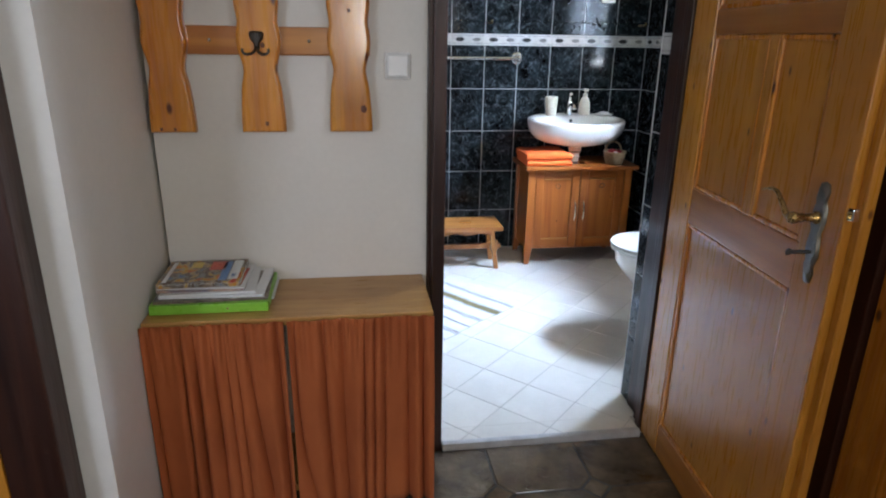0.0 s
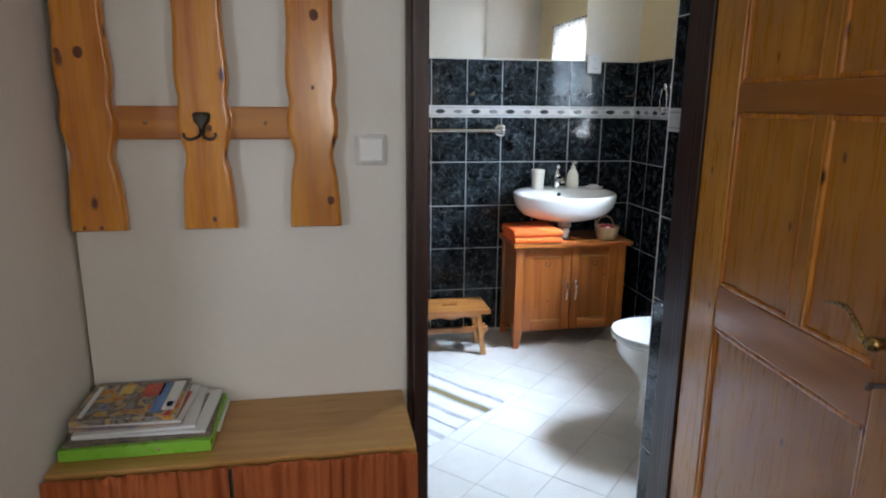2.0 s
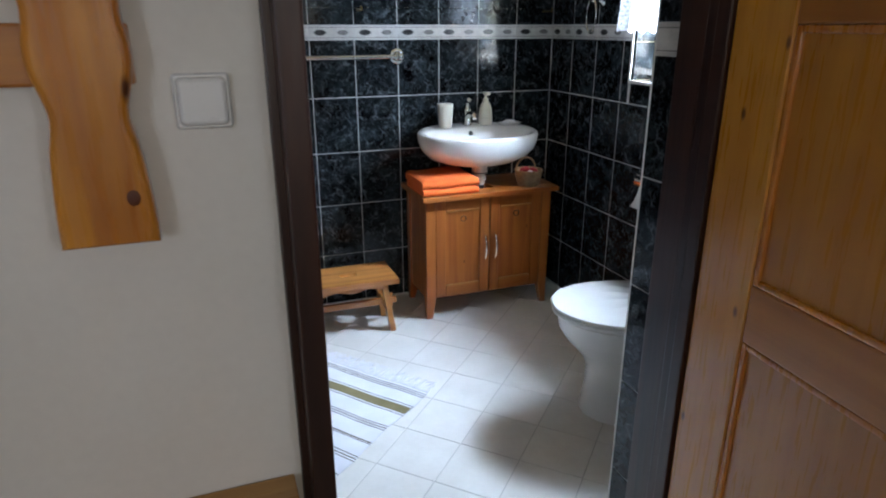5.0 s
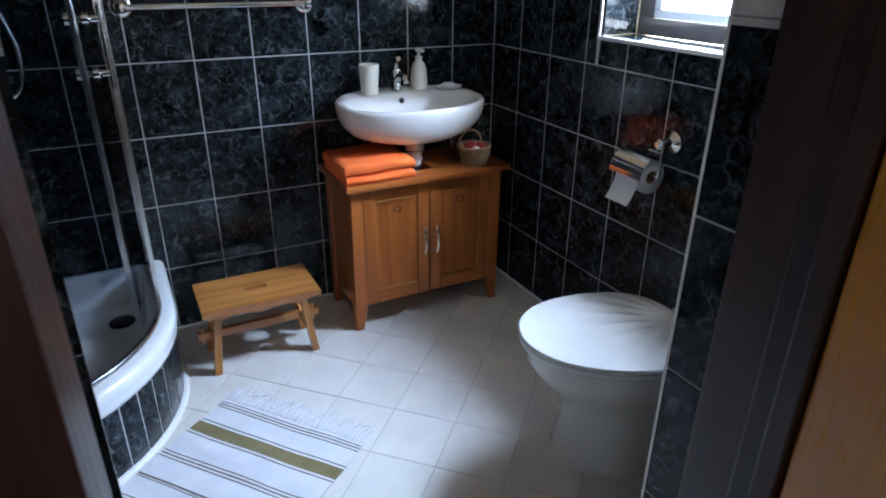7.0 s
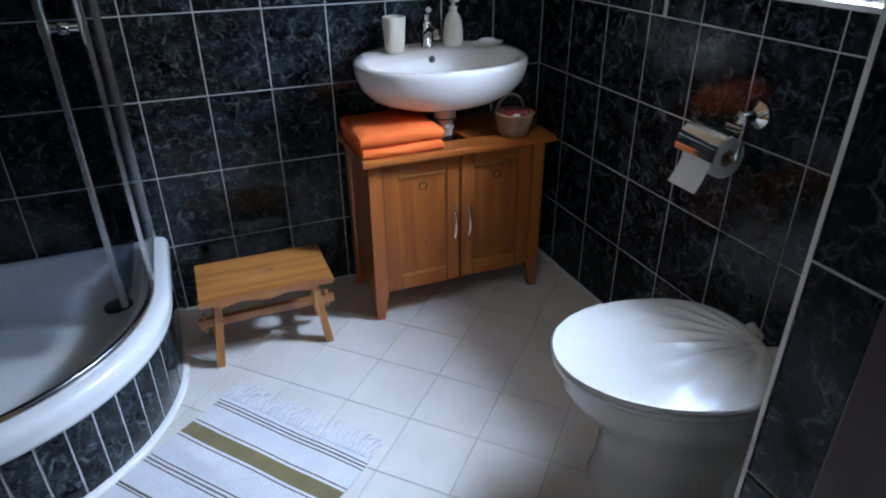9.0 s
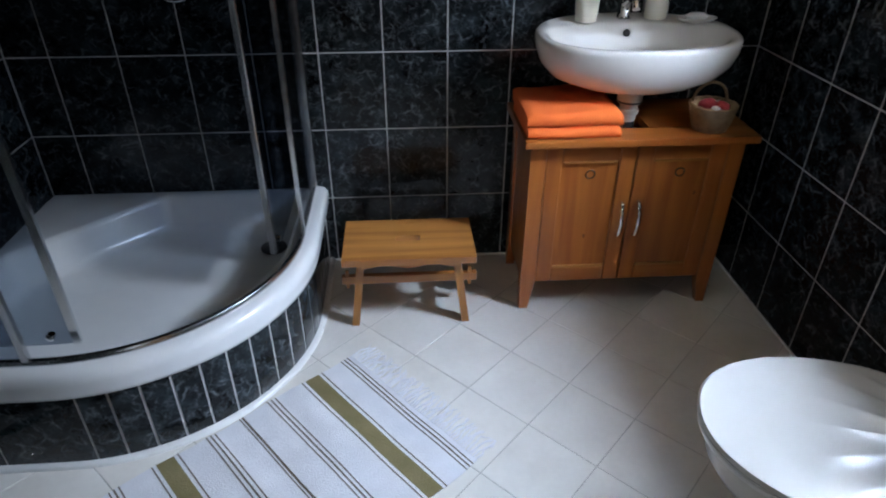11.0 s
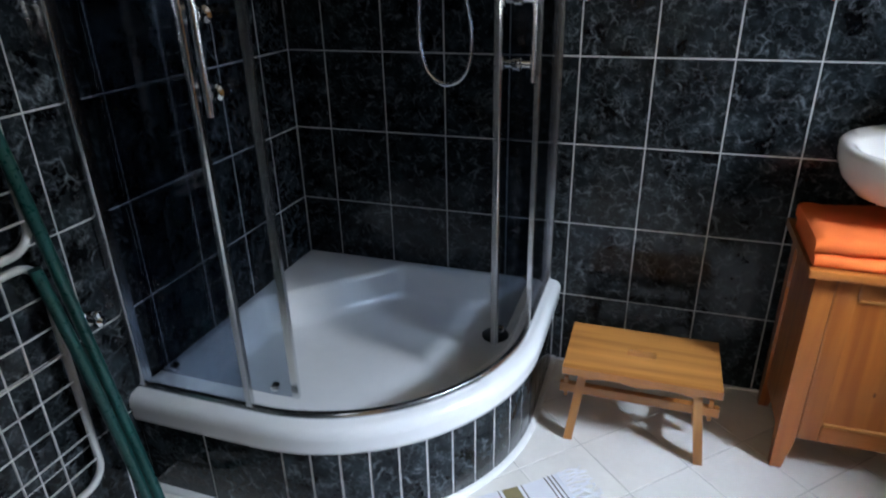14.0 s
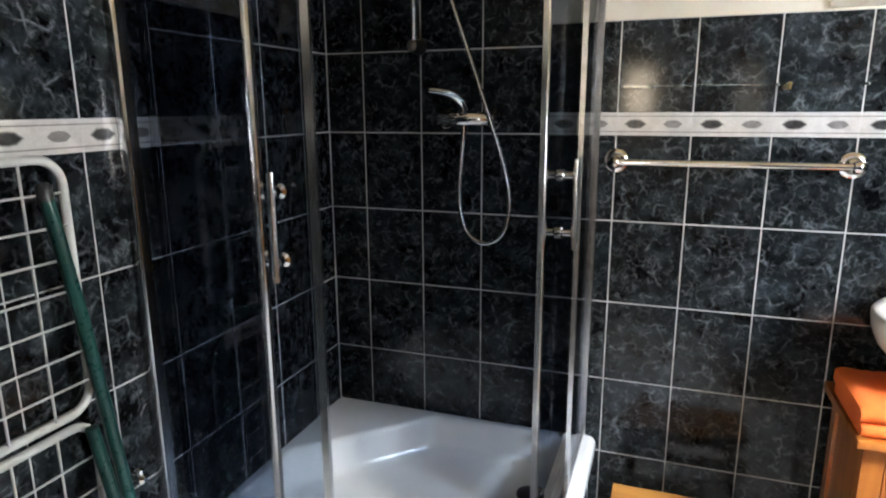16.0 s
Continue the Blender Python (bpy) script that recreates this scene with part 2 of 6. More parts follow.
WHITE_WIRE = surface("white_coated_wire", (0.52, 0.52, 0.50), (0.64, 0.64, 0.61), 12.0, 0.35, bump=0.05)
WICKER = surface("wicker", (0.22, 0.135, 0.06), (0.42, 0.28, 0.14), 40.0, 0.7, bump=0.8, depth=0.004)
PAPER = surface("white_paper", (0.72, 0.72, 0.71), (0.82, 0.82, 0.80), 8.0, 0.8)
RUG_WHITE = surface("rug_white_cotton", (0.72, 0.71, 0.73), (0.84, 0.83, 0.85), 12.0, 0.95, bump=1.0, depth=0.003, fine=25)
RUG_OLIVE = surface("rug_olive_cotton", (0.17, 0.135, 0.055), (0.27, 0.22, 0.10), 12.0, 0.95, bump=1.0, depth=0.003, fine=25)
RUG_DARK = surface("rug_brown_cotton", (0.10, 0.075, 0.05), (0.19, 0.15, 0.11), 12.0, 0.95, bump=1.0, depth=0.003, fine=25)
FOLDER_GREEN = surface("green_folder_plastic", (0.20, 0.48, 0.03), (0.30, 0.62, 0.06), 6.0, 0.3, bump=0.0)
PRINT_A = surface("printed_cover", (0.06, 0.10, 0.22), (0.55, 0.36, 0.22), 28.0, 0.3, bump=0.0)
PRINT_B = surface("printed_cover_dark", (0.04, 0.035, 0.03), (0.30, 0.24, 0.18), 20.0, 0.3, bump=0.0)
PRINT_RED = surface("printed_red", (0.40, 0.03, 0.02), (0.62, 0.09, 0.04), 20.0, 0.3, bump=0.0)
PRINT_YELLOW = surface("printed_yellow", (0.55, 0.38, 0.06), (0.75, 0.55, 0.12), 20.0, 0.3, bump=0.0)
PRINT_BLUE = surface("printed_blue", (0.05, 0.14, 0.38), (0.12, 0.26, 0.55), 20.0, 0.3, bump=0.0)
COLLAGE, _ct, _cb = shader("colour_photo_cover")
_cn = add(_ct, "ShaderNodeTexNoise", Scale=17.0, Detail=3.0, Distortion=1.2)
_ct.links.new(coords(_ct), _cn.inputs["Vector"])
_cr = ramp(_ct, _cn.outputs[0], [(0.30, (0.05, 0.12, 0.30)), (0.40, (0.30, 0.28, 0.24)), (0.47, (0.10, 0.06, 0.04)), (0.53, (0.42, 0.34, 0.26)), (0.58, (0.55, 0.36, 0.06)), (0.64, (0.48, 0.05, 0.03))])
_ct.links.new(_cr.outputs[0], _cb.inputs["Base Color"])
_cb.inputs["Roughness"].default_value = 0.25
RED_CLOTH = surface("dark_red_cloth", (0.18, 0.01, 0.015), (0.34, 0.03, 0.035), 20.0, 0.9, bump=0.5)
CEILING_WARM = surface("warm_ceiling_paint", (0.66, 0.48, 0.27), (0.76, 0.58, 0.35), 3.0, 0.7, bump=0.1)
KNOT = surface("pine_knot", (0.060, 0.014, 0.004), (0.16, 0.042, 0.010), 60.0, 0.55, bump=0.1)
CEILING = surface("ceiling_paint", (0.72, 0.71, 0.68), (0.80, 0.79, 0.76), 2.0, 0.9, bump=0.1)


def glass(name, color, rough=0.0):
    m, nt, b = shader(name)
    b.inputs["Base Color"].default_value = (*color, 1)
    b.inputs["Transmission Weight"].default_value, b.inputs["Roughness"].default_value = 1.0, rough
    b.inputs["IOR"].default_value = 1.45
    return m




def thin_pane(name, tint):
    """Clear sheet glass seen as a thin pane: tinted passage and a gloss that grows towards the edge of view."""
    m = bpy.data.materials.new(name)
    m.use_nodes = True
    nt = m.node_tree
    nt.nodes.clear()
    out, mix = nt.nodes.new("ShaderNodeOutputMaterial"), nt.nodes.new("ShaderNodeMixShader")
    clear, gloss, fres = add(nt, "ShaderNodeBsdfTransparent", Color=(*tint, 1)), add(nt, "ShaderNodeBsdfGlossy", Roughness=0.02), nt.nodes.new("ShaderNodeLayerWeight")
    fres.inputs[0].default_value = 0.5
    edge = ramp(nt, fres.outputs["Facing"], [(0.0, (0.02, 0.02, 0.02)), (0.6, (0.03, 0.03, 0.03)), (0.85, (0.10, 0.10, 0.10)), (1.0, (0.7, 0.7, 0.7))])
    nt.links.new(edge.outputs[0], mix.inputs[0])
    nt.links.new(clear.outputs[0], mix.inputs[1])
    nt.links.new(gloss.outputs[0], mix.inputs[2])
    nt.links.new(mix.outputs[0], out.inputs[0])
    return m


def voile(name):
    """Thin lace: part holes, part cloth that glows when lit from behind."""
    m = bpy.data.materials.new(name)
    m.use_nodes = True
    nt = m.node_tree
    nt.nodes.clear()
    out, mix, cloth = nt.nodes.new("ShaderNodeOutputMaterial"), nt.nodes.new("ShaderNodeMixShader"), nt.nodes.new("ShaderNodeMixShader")
    holes = nt.nodes.new("ShaderNodeBsdfTransparent")
    front, back = add(nt, "ShaderNodeBsdfDiffuse", Color=(0.82, 0.82, 0.82, 1)), add(nt, "ShaderNodeBsdfTranslucent", Color=(0.86, 0.86, 0.86, 1))
    n = add(nt, "ShaderNodeTexNoise", Scale=90.0, Detail=2.0)
    nt.links.new(coords(nt), n.inputs["Vector"])
    r = ramp(nt, n.outputs[0], [(0.42, (0.05, 0.05, 0.05)), (0.60, (0.55, 0.55, 0.55))])
    nt.links.new(r.outputs[0], mix.inputs[0])
    cloth.inputs[0].default_value = 0.62
    nt.links.new(front.outputs[0], cloth.inputs[1])
    nt.links.new(back.outputs[0], cloth.inputs[2])
    nt.links.new(cloth.outputs[0], mix.inputs[1])
    nt.links.new(holes.outputs[0], mix.inputs[2])
    nt.links.new(mix.outputs[0], out.inputs[0])
    return m


PANE = glass("window_glass", (0.95, 0.97, 0.98))
SHELF_GLASS = glass("shelf_glass", (0.80, 0.88, 0.84))
GLASS = thin_pane("shower_glass", (0.60, 0.64, 0.69))
LACE = voile("white_voile")
MIRROR, _nt, _b = shader("mirror")
_b.inputs["Base Color"].default_value, _b.inputs["Metallic"].default_value, _b.inputs["Roughness"].default_value = (0.9, 0.9, 0.9, 1), 1.0, 0.01

# ---- building helpers ----
ORIGIN = {}


def box(bm, x0, x1, y0, y1, z0, z1, bevel=0.0, seg=2):
    r = bmesh.ops.create_cube(bm, size=1.0, matrix=Matrix.LocRotScale(((x0 + x1) / 2, (y0 + y1) / 2, (z0 + z1) / 2), None, (abs(x1 - x0), abs(y1 - y0), abs(z1 - z0))))
    if bevel:
        vs = set(r["verts"])
        bmesh.ops.bevel(bm, geom=[e for e in bm.edges if e.verts[0] in vs and e.verts[1] in vs], offset=bevel, segments=seg, affect="EDGES", profile=0.6)
    return bm


def boxes(*rows):
    bm = bmesh.new()
    for r in rows:
        box(bm, *r)
    return bm


def skin(bm, rings, close=True, caps=True, smooth=True):
    """Joins rings of equal length into a skin."""
    vs = [[bm.verts.new(p) for p in r] for r in rings]
    n = len(vs[0])
    for a, b in zip(vs, vs[1:]):
        for i in range(n if close else n - 1):
            bm.faces.new((a[i], a[(i + 1) % n], b[(i + 1) % n], b[i])).smooth = smooth
    if caps and close:
        bm.faces.new(vs[0][::-1])
        bm.faces.new(vs[-1])
    bmesh.ops.recalc_face_normals(bm, faces=bm.faces[:])
    return bm


def smooth_points(points, steps=6):
    """A Catmull-Rom curve through the points."""
    p = [Vector(q) for q in points]
    p = [p[0] * 2 - p[1], *p, p[-1] * 2 - p[-2]]
    out = []
    for a, b, c, d in zip(p, p[1:], p[2:], p[3:]):
        for i in range(steps):
            t = i / steps
            out.append(0.5 * (2 * b + (c - a) * t + (2 * a - 5 * b + 4 * c - d) * t * t + (3 * b - a - 3 * c + d) * t ** 3))
    return out + [p[-2]]


def tube(bm, points, r, n=8):
    """A round bar along the points; r is one radius or one for each point."""
    p = [Vector(q) for q in points]
    rr = r if isinstance(r, (list, tuple)) else [r] * len(p)
    rings, side = [], None
    for i, q in enumerate(p):
        d = (p[min(i + 1, len(p) - 1)] - p[max(i - 1, 0)]).normalized()
        if side is None:
            side = d.orthogonal().normalized()
        side = (side - d * side.dot(d)).normalized()
        up = d.cross(side)
        rings.append([q + (side * math.cos(a) + up * math.sin(a)) * rr[i] for a in (2 * math.pi * k / n for k in range(n))])
    return skin(bm, rings)


def lathe(bm, profile, m=Matrix(), n=24):
    """Turns (radius, height) pairs round z and places them by m."""
    rings = [[m @ Vector((r * math.cos(a), r * math.sin(a), z)) for a in (2 * math.pi * k / n for k in range(n))] for r, z in profile]
    return skin(bm, rings)


def mesh(name, bm, mats):
    me = bpy.data.meshes.new(name)
    for e in bm.edges:
        if len(e.link_faces) == 2 and e.calc_face_angle(0) > 0.9:
            e.smooth = False
    bm.to_mesh(me)
    bm.free()
    for m in mats if isinstance(mats, (list, tuple)) else [mats]:
        me.materials.append(m)
    return me


def soft(bm):
    for f in bm.faces:
        f.smooth = True
    return bm


def thing(name, at, label, category, group="", turn=0.0):
    ob = new(name)
    ob.matrix_basis = pose(*at, 0, 0, turn)
    ORIGIN[ob] = Vector(at) if not turn else Vector((0, 0, 0))
    return tagged(ob, label, category, group)


def part(name, bm, mats, parent, label=""):
    """One mesh under a thing or a part; its points are given in the world (in the thing's own axes where it is turned)."""
    o = ORIGIN[parent]
    if o.length:
        bmesh.ops.translate(bm, verts=bm.verts[:], vec=-o)
    ob = new(name, mesh(name, bm, mats))
    ob.parent = parent
    ORIGIN[ob] = o
    return tagged(ob, label)


def whole(name, bm, mats, label, category, group=""):
    ob = new(name, mesh(name, bm, mats))
    ORIGIN[ob] = Vector((0, 0, 0))
    return tagged(ob, label, category, group)


def structure(name, bm, mats, label, category):
    return tagged(whole(name, bm, mats, label, category), kind="structure")


# ---- structure ----
BACK, RIGHT, LEFT, FRONT = 3.750, 1.228, -1.100, 1.945      # tile faces of the bathroom
HALL, TOP = 1.765, 2.45                                     # hall side of the partition; ceiling
BED = 0.0012
W0, W1, S0, S1 = 2.490, 3.090, 1.100, 1.800                 # window opening: along y, and in height

wall_back = structure("wall_back", boxes((-1.35, 1.55, BACK + 0.010, BACK + 0.16, -0.05, TOP)), PLASTER_WHITE, "white plastered bathroom wall above black tiles", "wall")
wall_right = structure("wall_right", boxes((RIGHT + 0.010, 1.55, HALL + 0.05, W0, -0.05, TOP), (RIGHT + 0.010, 1.55, W1, BACK + 0.010, -0.05, TOP),
                                           (RIGHT + 0.010, 1.55, W0, W1, -0.05, S0 - 0.012), (RIGHT + 0.010, 1.55, W0, W1, S1, TOP)), PLASTER_CREAM, "cream painted bathroom wall with a window", "wall")
wall_left = structure("wall_left", boxes((-1.35, LEFT - 0.010, HALL, BACK + 0.010, -0.05, TOP)), PLASTER_WHITE, "white plastered bathroom wall beside the shower", "wall")
D0, D1 = -0.335, 0.447
partition = structure("wall_partition", boxes((-1.10, D0, HALL, FRONT - 0.010, -0.05, TOP), (D1, RIGHT + 0.010, HALL, FRONT - 0.010, -0.05, TOP), (D0, D1, HALL, FRONT - 0.010, 2.05, TOP)),
                      PLASTER_HALL, "off-white plastered wall between hall and bathroom", "wall")
floor_bath = structure("floor_bathroom", boxes((-1.12, RIGHT + 0.02, HALL, BACK + 0.02, -0.05, -0.0015)), FLOOR_GROUT, "grouted bed of the bathroom floor tiles", "floor")
floor_hall = structure("floor_hall", boxes((-3.1, 0.75, -1.40, HALL, -0.08, -0.024)), SLATE_GROUT, "dark grouted bed of the hall floor tiles", "floor")
structure("ceiling_bathroom", boxes((-1.35, 1.55, FRONT - 0.01, BACK + 0.16, TOP, TOP + 0.1)), CEILING_WARM, "warm cream bathroom ceiling", "ceiling")
structure("ceiling_hall", boxes((-3.1, 0.85, -1.45, FRONT - 0.01, TOP, TOP + 0.1)), CEILING, "white painted hall ceiling", "ceiling")
LW = -1.110
structure("wall_hall_left", boxes((LW - 0.14, LW, 1.198, HALL, -0.05, TOP), (LW - 0.14, LW, -1.40, -0.15, -0.05, TOP), (LW - 0.14, LW, -0.15, 1.198, 2.06, TOP)), PLASTER_HALL, "off-white plastered hall wall with a doorway", "wall")
# The window opening is added, only to let the side fill lamp in.
structure("wall_hall_right", boxes((0.62, 0.76, 1.20, HALL, -0.05, TOP), (0.62, 0.76, -1.40, -1.05, -0.05, TOP), (0.62, 0.76, -0.45, 0.30, -0.05, TOP), (0.62, 0.76, -1.05, -0.45, -0.05, 1.10), (0.62, 0.76, -1.05, -0.45, 1.95, TOP), (0.62, 0.76, 0.30, 1.20, 2.06, TOP)), PLASTER_HALL, "off-white plastered hall wall with a doorway and an added window", "wall")
structure("wall_hall_rear", boxes((-3.1, -2.75, -1.40, -1.28, -0.05, TOP), (-1.95, -0.50, -1.40, -1.28, -0.05, TOP), (-0.24, 0.76, -1.40, -1.28, -0.05, TOP),
                                  (-2.75, -1.95, -1.40, -1.28, -0.05, 1.0), (-2.75, -1.95, -1.40, -1.28, 2.1, TOP), (-0.50, -0.24, -1.40, -1.28, -0.05, 1.15), (-0.50, -0.24, -1.40, -1.28, 1.70, TOP)), PLASTER_HALL, "off-white plastered wall with two windows", "wall")
structure("wall_entrance", boxes((-3.2, -3.1, -1.40, 2.2, -0.05, TOP), (-3.1, LW - 0.14, 2.1, 2.2, -0.05, TOP)), PLASTER_HALL, "off-white plastered wall of the side room", "wall")
structure("floor_entrance", boxes((-3.1, LW - 0.14, HALL, 2.2, -0.08, -0.022)), SLATE_GROUT, "dark floor of the side room", "floor")
structure("ceiling_entrance", boxes((-3.2, -1.35, FRONT - 0.01, 2.2, TOP, TOP + 0.1)), CEILING, "white painted ceiling of the side room", "ceiling")
structure("threshold", box(bmesh.new(), -0.292, 0.407, 1.700, 1.722, -0.05, 0.003, 0.003), THRESHOLD, "pale stone edge strip under the bathroom door", "threshold")
structure("floor_doorway", boxes((-0.292, 0.446, 1.7235, HALL, -0.05, -0.0015)), FLOOR_GROUT, "grouted bed of the tiles in the doorway", "floor")
structure("reveal_left", boxes((D0, D0 + 0.004, 1.80, FRONT - 0.01, 0.0, 2.05)), PLASTER_WHITE, "white painted reveal of the doorway", "wall")


def tile_bed(parent, *rows):
    ob = part("tile_bed", boxes(*rows), GROUT, parent, "pale grout between black tiles")
    return ob


ZL, BORDER_Z, TILE_TOP = [0.0, 0.2555, 0.5055, 0.7555, 1.0055, 1.2555], 1.3165, 1.5665
SHOWER_X, SHOWER_Y, TALL = -0.37, 2.99, 2.26
tile_bed(wall_back, (LEFT - 0.01, RIGHT + 0.01, BACK + BED, BACK + 0.011, 0, TILE_TOP), (LEFT - 0.01, SHOWER_X, BACK + BED, BACK + 0.011, TILE_TOP, TALL))
tile_bed(wall_left, (LEFT - 0.011, LEFT - BED, FRONT, BACK + BED, 0, TILE_TOP), (LEFT - 0.011, LEFT - BED, SHOWER_Y, BACK + BED, TILE_TOP, TALL))
tile_bed(wall_right, (RIGHT + BED, RIGHT + 0.011, FRONT, W0, 0, TILE_TOP), (RIGHT + BED, RIGHT + 0.011, W1, BACK + BED, 0, TILE_TOP), (RIGHT + BED, RIGHT + 0.011, W0, W1, 0, S0 - 0.012))
tile_bed(partition, (LEFT, D0, FRONT - 0.011, FRONT - BED, 0, TILE_TOP), (D1 - 0.002, RIGHT, FRONT - 0.011, FRONT - BED, 0, TILE_TOP), (D1 - 0.008, D1 + 0.001, 1.873, FRONT - BED, 0, 2.05))

# ---- bathroom door frame, window ----
frame_ob = thing("door_frame", (0.03, 1.75, 0.0), "dark brown glossy wooden frame of the bathroom doorway", "door frame")
part("jamb", boxes((-0.333, -0.296, 1.705, 1.800, -0.022, 2.03, 0.004), (-0.345, -0.322, 1.742, 1.7645, -0.022, 2.06, 0.003)), FRAME, frame_ob)
part("jamb", boxes((0.430, 0.4460, 1.790, 1.872, 0.003, 2.03, 0.003), (0.419, 0.4460, 1.756, 1.790, -0.022, 2.03, 0.004), (0.408, 0.4460, 1.7235, 1.756, -0.022, 2.03, 0.004), (0.4465, 0.50, 1.745, 1.7645, -0.022, 2.06, 0.003)), FRAME, frame_ob)
part("head", boxes((-0.333, 0.4460, 1.705, 1.800, 2.0305, 2.049, 0.003)), FRAME, frame_ob)

win = tagged(thing("window_1", (1.40, 2.79, S0), "dark framed window with a pale sash in a tiled recess", "window"), kind="structure")
fr = bmesh.new()
for r in ((1.385, 1.44, W0, W1, S0, S0 + 0.055), (1.385, 1.44, W0, W1, S1 - 0.045, S1), (1.385, 1.44, W0, W0 + 0.045, S0 + 0.055, S1 - 0.045), (1.385, 1.44, W1 - 0.075, W1, S0 + 0.055, S1 - 0.045)):
    box(fr, *r, 0.004)
part("window_frame", fr, WINDOW_FRAME, win)
sa = bmesh.new()
for r in ((1.375, 1.43, W0 + 0.047, W1 - 0.078, S0 + 0.057, S0 + 0.085), (1.375, 1.43, W0 + 0.047, W1 - 0.078, S1 - 0.075, S1 - 0.047), (1.375, 1.43, W0 + 0.047, W0 + 0.08, S0 + 0.085, S1 - 0.075), (1.375, 1.43, W1 - 0.108, W1 - 0.078, S0 + 0.085, S1 - 0.075)):
    box(sa, *r, 0.004)
part("sash", sa, WINDOW_SASH, win)
pane = part("pane", boxes((1.400, 1.404, W0 + 0.079, W1 - 0.107, S0 + 0.084, S1 - 0.074)), PANE, win)
pane.visible_shadow = False
part("edge_trim", boxes((RIGHT - 0.003, RIGHT + 0.012, W1, W1 + 0.011, S0 - 0.012, S1), (RIGHT - 0.003, RIGHT + 0.012, W0, W1, S0 - 0.012, S0)), PLASTIC, win, "white plastic edging strip")


def bare_window(name, x0, x1, z0, z1):
    w = tagged(thing(name, ((x0 + x1) / 2, -1.34, z0), "white framed window in the rear wall", "window"), kind="structure")
    b = bmesh.new()
    for r in ((x0, x1, -1.37, -1.32, z0, z0 + 0.05), (x0, x1, -1.37, -1.32, z1 - 0.05, z1), (x0, x0 + 0.05, -1.37, -1.32, z0 + 0.05, z1 - 0.05), (x1 - 0.05, x1, -1.37, -1.32, z0 + 0.05, z1 - 0.05)):
        box(b, *r, 0.004)
    part("window_frame", b, PLASTIC, w)
    p = part("pane", boxes((x0 + 0.05, x1 - 0.05, -1.347, -1.343, z0 + 0.05, z1 - 0.05)), PANE, w)
    p.visible_shadow = False


bare_window("window_2", -2.75, -1.95, 1.0, 2.1)
bare_window("window_3", -0.50, -0.24, 1.15, 1.70)
# Made-up window, out of view, framing the side fill lamp.
side = tagged(thing("added_window", (0.69, -0.75, 1.10), "added, unseen white framed window round the hall's side fill lamp", "window"), kind="structure")
sb = bmesh.new()
for r in ((0.68, 0.73, -1.05, -0.45, 1.10, 1.15), (0.68, 0.73, -1.05, -0.45, 1.90, 1.95), (0.68, 0.73, -1.05, -1.00, 1.15, 1.90), (0.68, 0.73, -0.50, -0.45, 1.15, 1.90)):
    box(sb, *r, 0.004)
part("window_frame", sb, PLASTIC, side)
side_pane = part("pane", boxes((0.703, 0.707, -1.00, -0.50, 1.15, 1.90)), PANE, side)
side_pane.visible_shadow = False

# ---- side doorways of the hall ----
fl = thing("door_frame", (-1.20, 1.13, -0.022), "dark brown wooden frame of the side doorway", "door frame")
part("jamb", boxes((-1.285, -1.176, 1.120, 1.1975, -0.022, 2.05, 0.005)), FRAME, fl)
part("jamb", boxes((-1.285, -1.176, -0.1495, -0.08, -0.022, 2.05, 0.005)), FRAME, fl)
part("head", boxes((-1.285, -1.176, -0.08, 1.120, 1.99, 2.05, 0.005)), FRAME, fl)
ld = thing("door", (-1.29, 1.155, -0.015), "honey pine door standing open into the side room", "door")
part("leaf", box(bmesh.new(), -2.08, -1.29, 1.125, 1.165, -0.015, 1.98, 0.004), DOOR_PINE, ld)
fr2 = thing("door_frame", (0.63, 0.75, -0.022), "dark brown wooden frame round a pine door", "door frame")
part("jamb", boxes((0.595, 0.70, 1.105, 1.1995, -0.022, 2.05, 0.005)), FRAME, fr2)
part("jamb", boxes((0.595, 0.70, 0.3005, 0.38, -0.022, 2.05, 0.005)), FRAME, fr2)
part("head", boxes((0.595, 0.70, 0.38, 1.105, 1.98, 2.05, 0.005)), FRAME, fr2)
rd = thing("door", (0.65, 0.75, -0.015), "closed knotty pine door in a dark frame", "door")
for k in range(6):
    part("board", box(bmesh.new(), 0.615, 0.65, 0.382 + k * 0.1203, 0.382 + (k + 1) * 0.1203 - 0.002, -0.012, 1.978, 0.003), PINE, rd)

# ---- the open bathroom door ----
door = thing("door_1", (0.415, 1.690, -0.01), "honey pine panelled bathroom door standing open into the hall", "door", turn=-94.5)
DW, DT, DH = 0.757, 0.040, 1.99


def door_frame_bar(name, x0, x1, z0, z1, mat, y0=-0.036, y1=0.0):
    return part(name, box(bmesh.new(), x0, x1, y0, y1, z0, z1, 0.004), mat, door)


Y0, Y1 = -0.002, 0.034
door_frame_bar("stile", -0.030, 0.100, 0.0, DH, DOOR_PINE, Y0, Y1)
door_frame_bar("stile", 0.615, DW - 0.023, 0.0, DH, DOOR_PINE, Y0, Y1)
door_frame_bar("lip", DW - 0.023, DW, 0.0, DH, DOOR_PINE, Y0 + 0.018, Y1 + 0.004)
for z0, z1 in ((0.0, 0.112), (0.798, 0.905), (1.322, 1.385), (1.87, DH)):
    door_frame_bar("rail", 0.100, 0.615, z0, z1, DOOR_PINE_ACROSS, Y0 + 0.002, Y1 - 0.002)
for z0, z1 in ((0.905, 1.322), (1.385, 1.87)):
    door_frame_bar("muntin", 0.375, 0.412, z0, z1, DOOR_PINE, Y0 + 0.002, Y1 - 0.002)
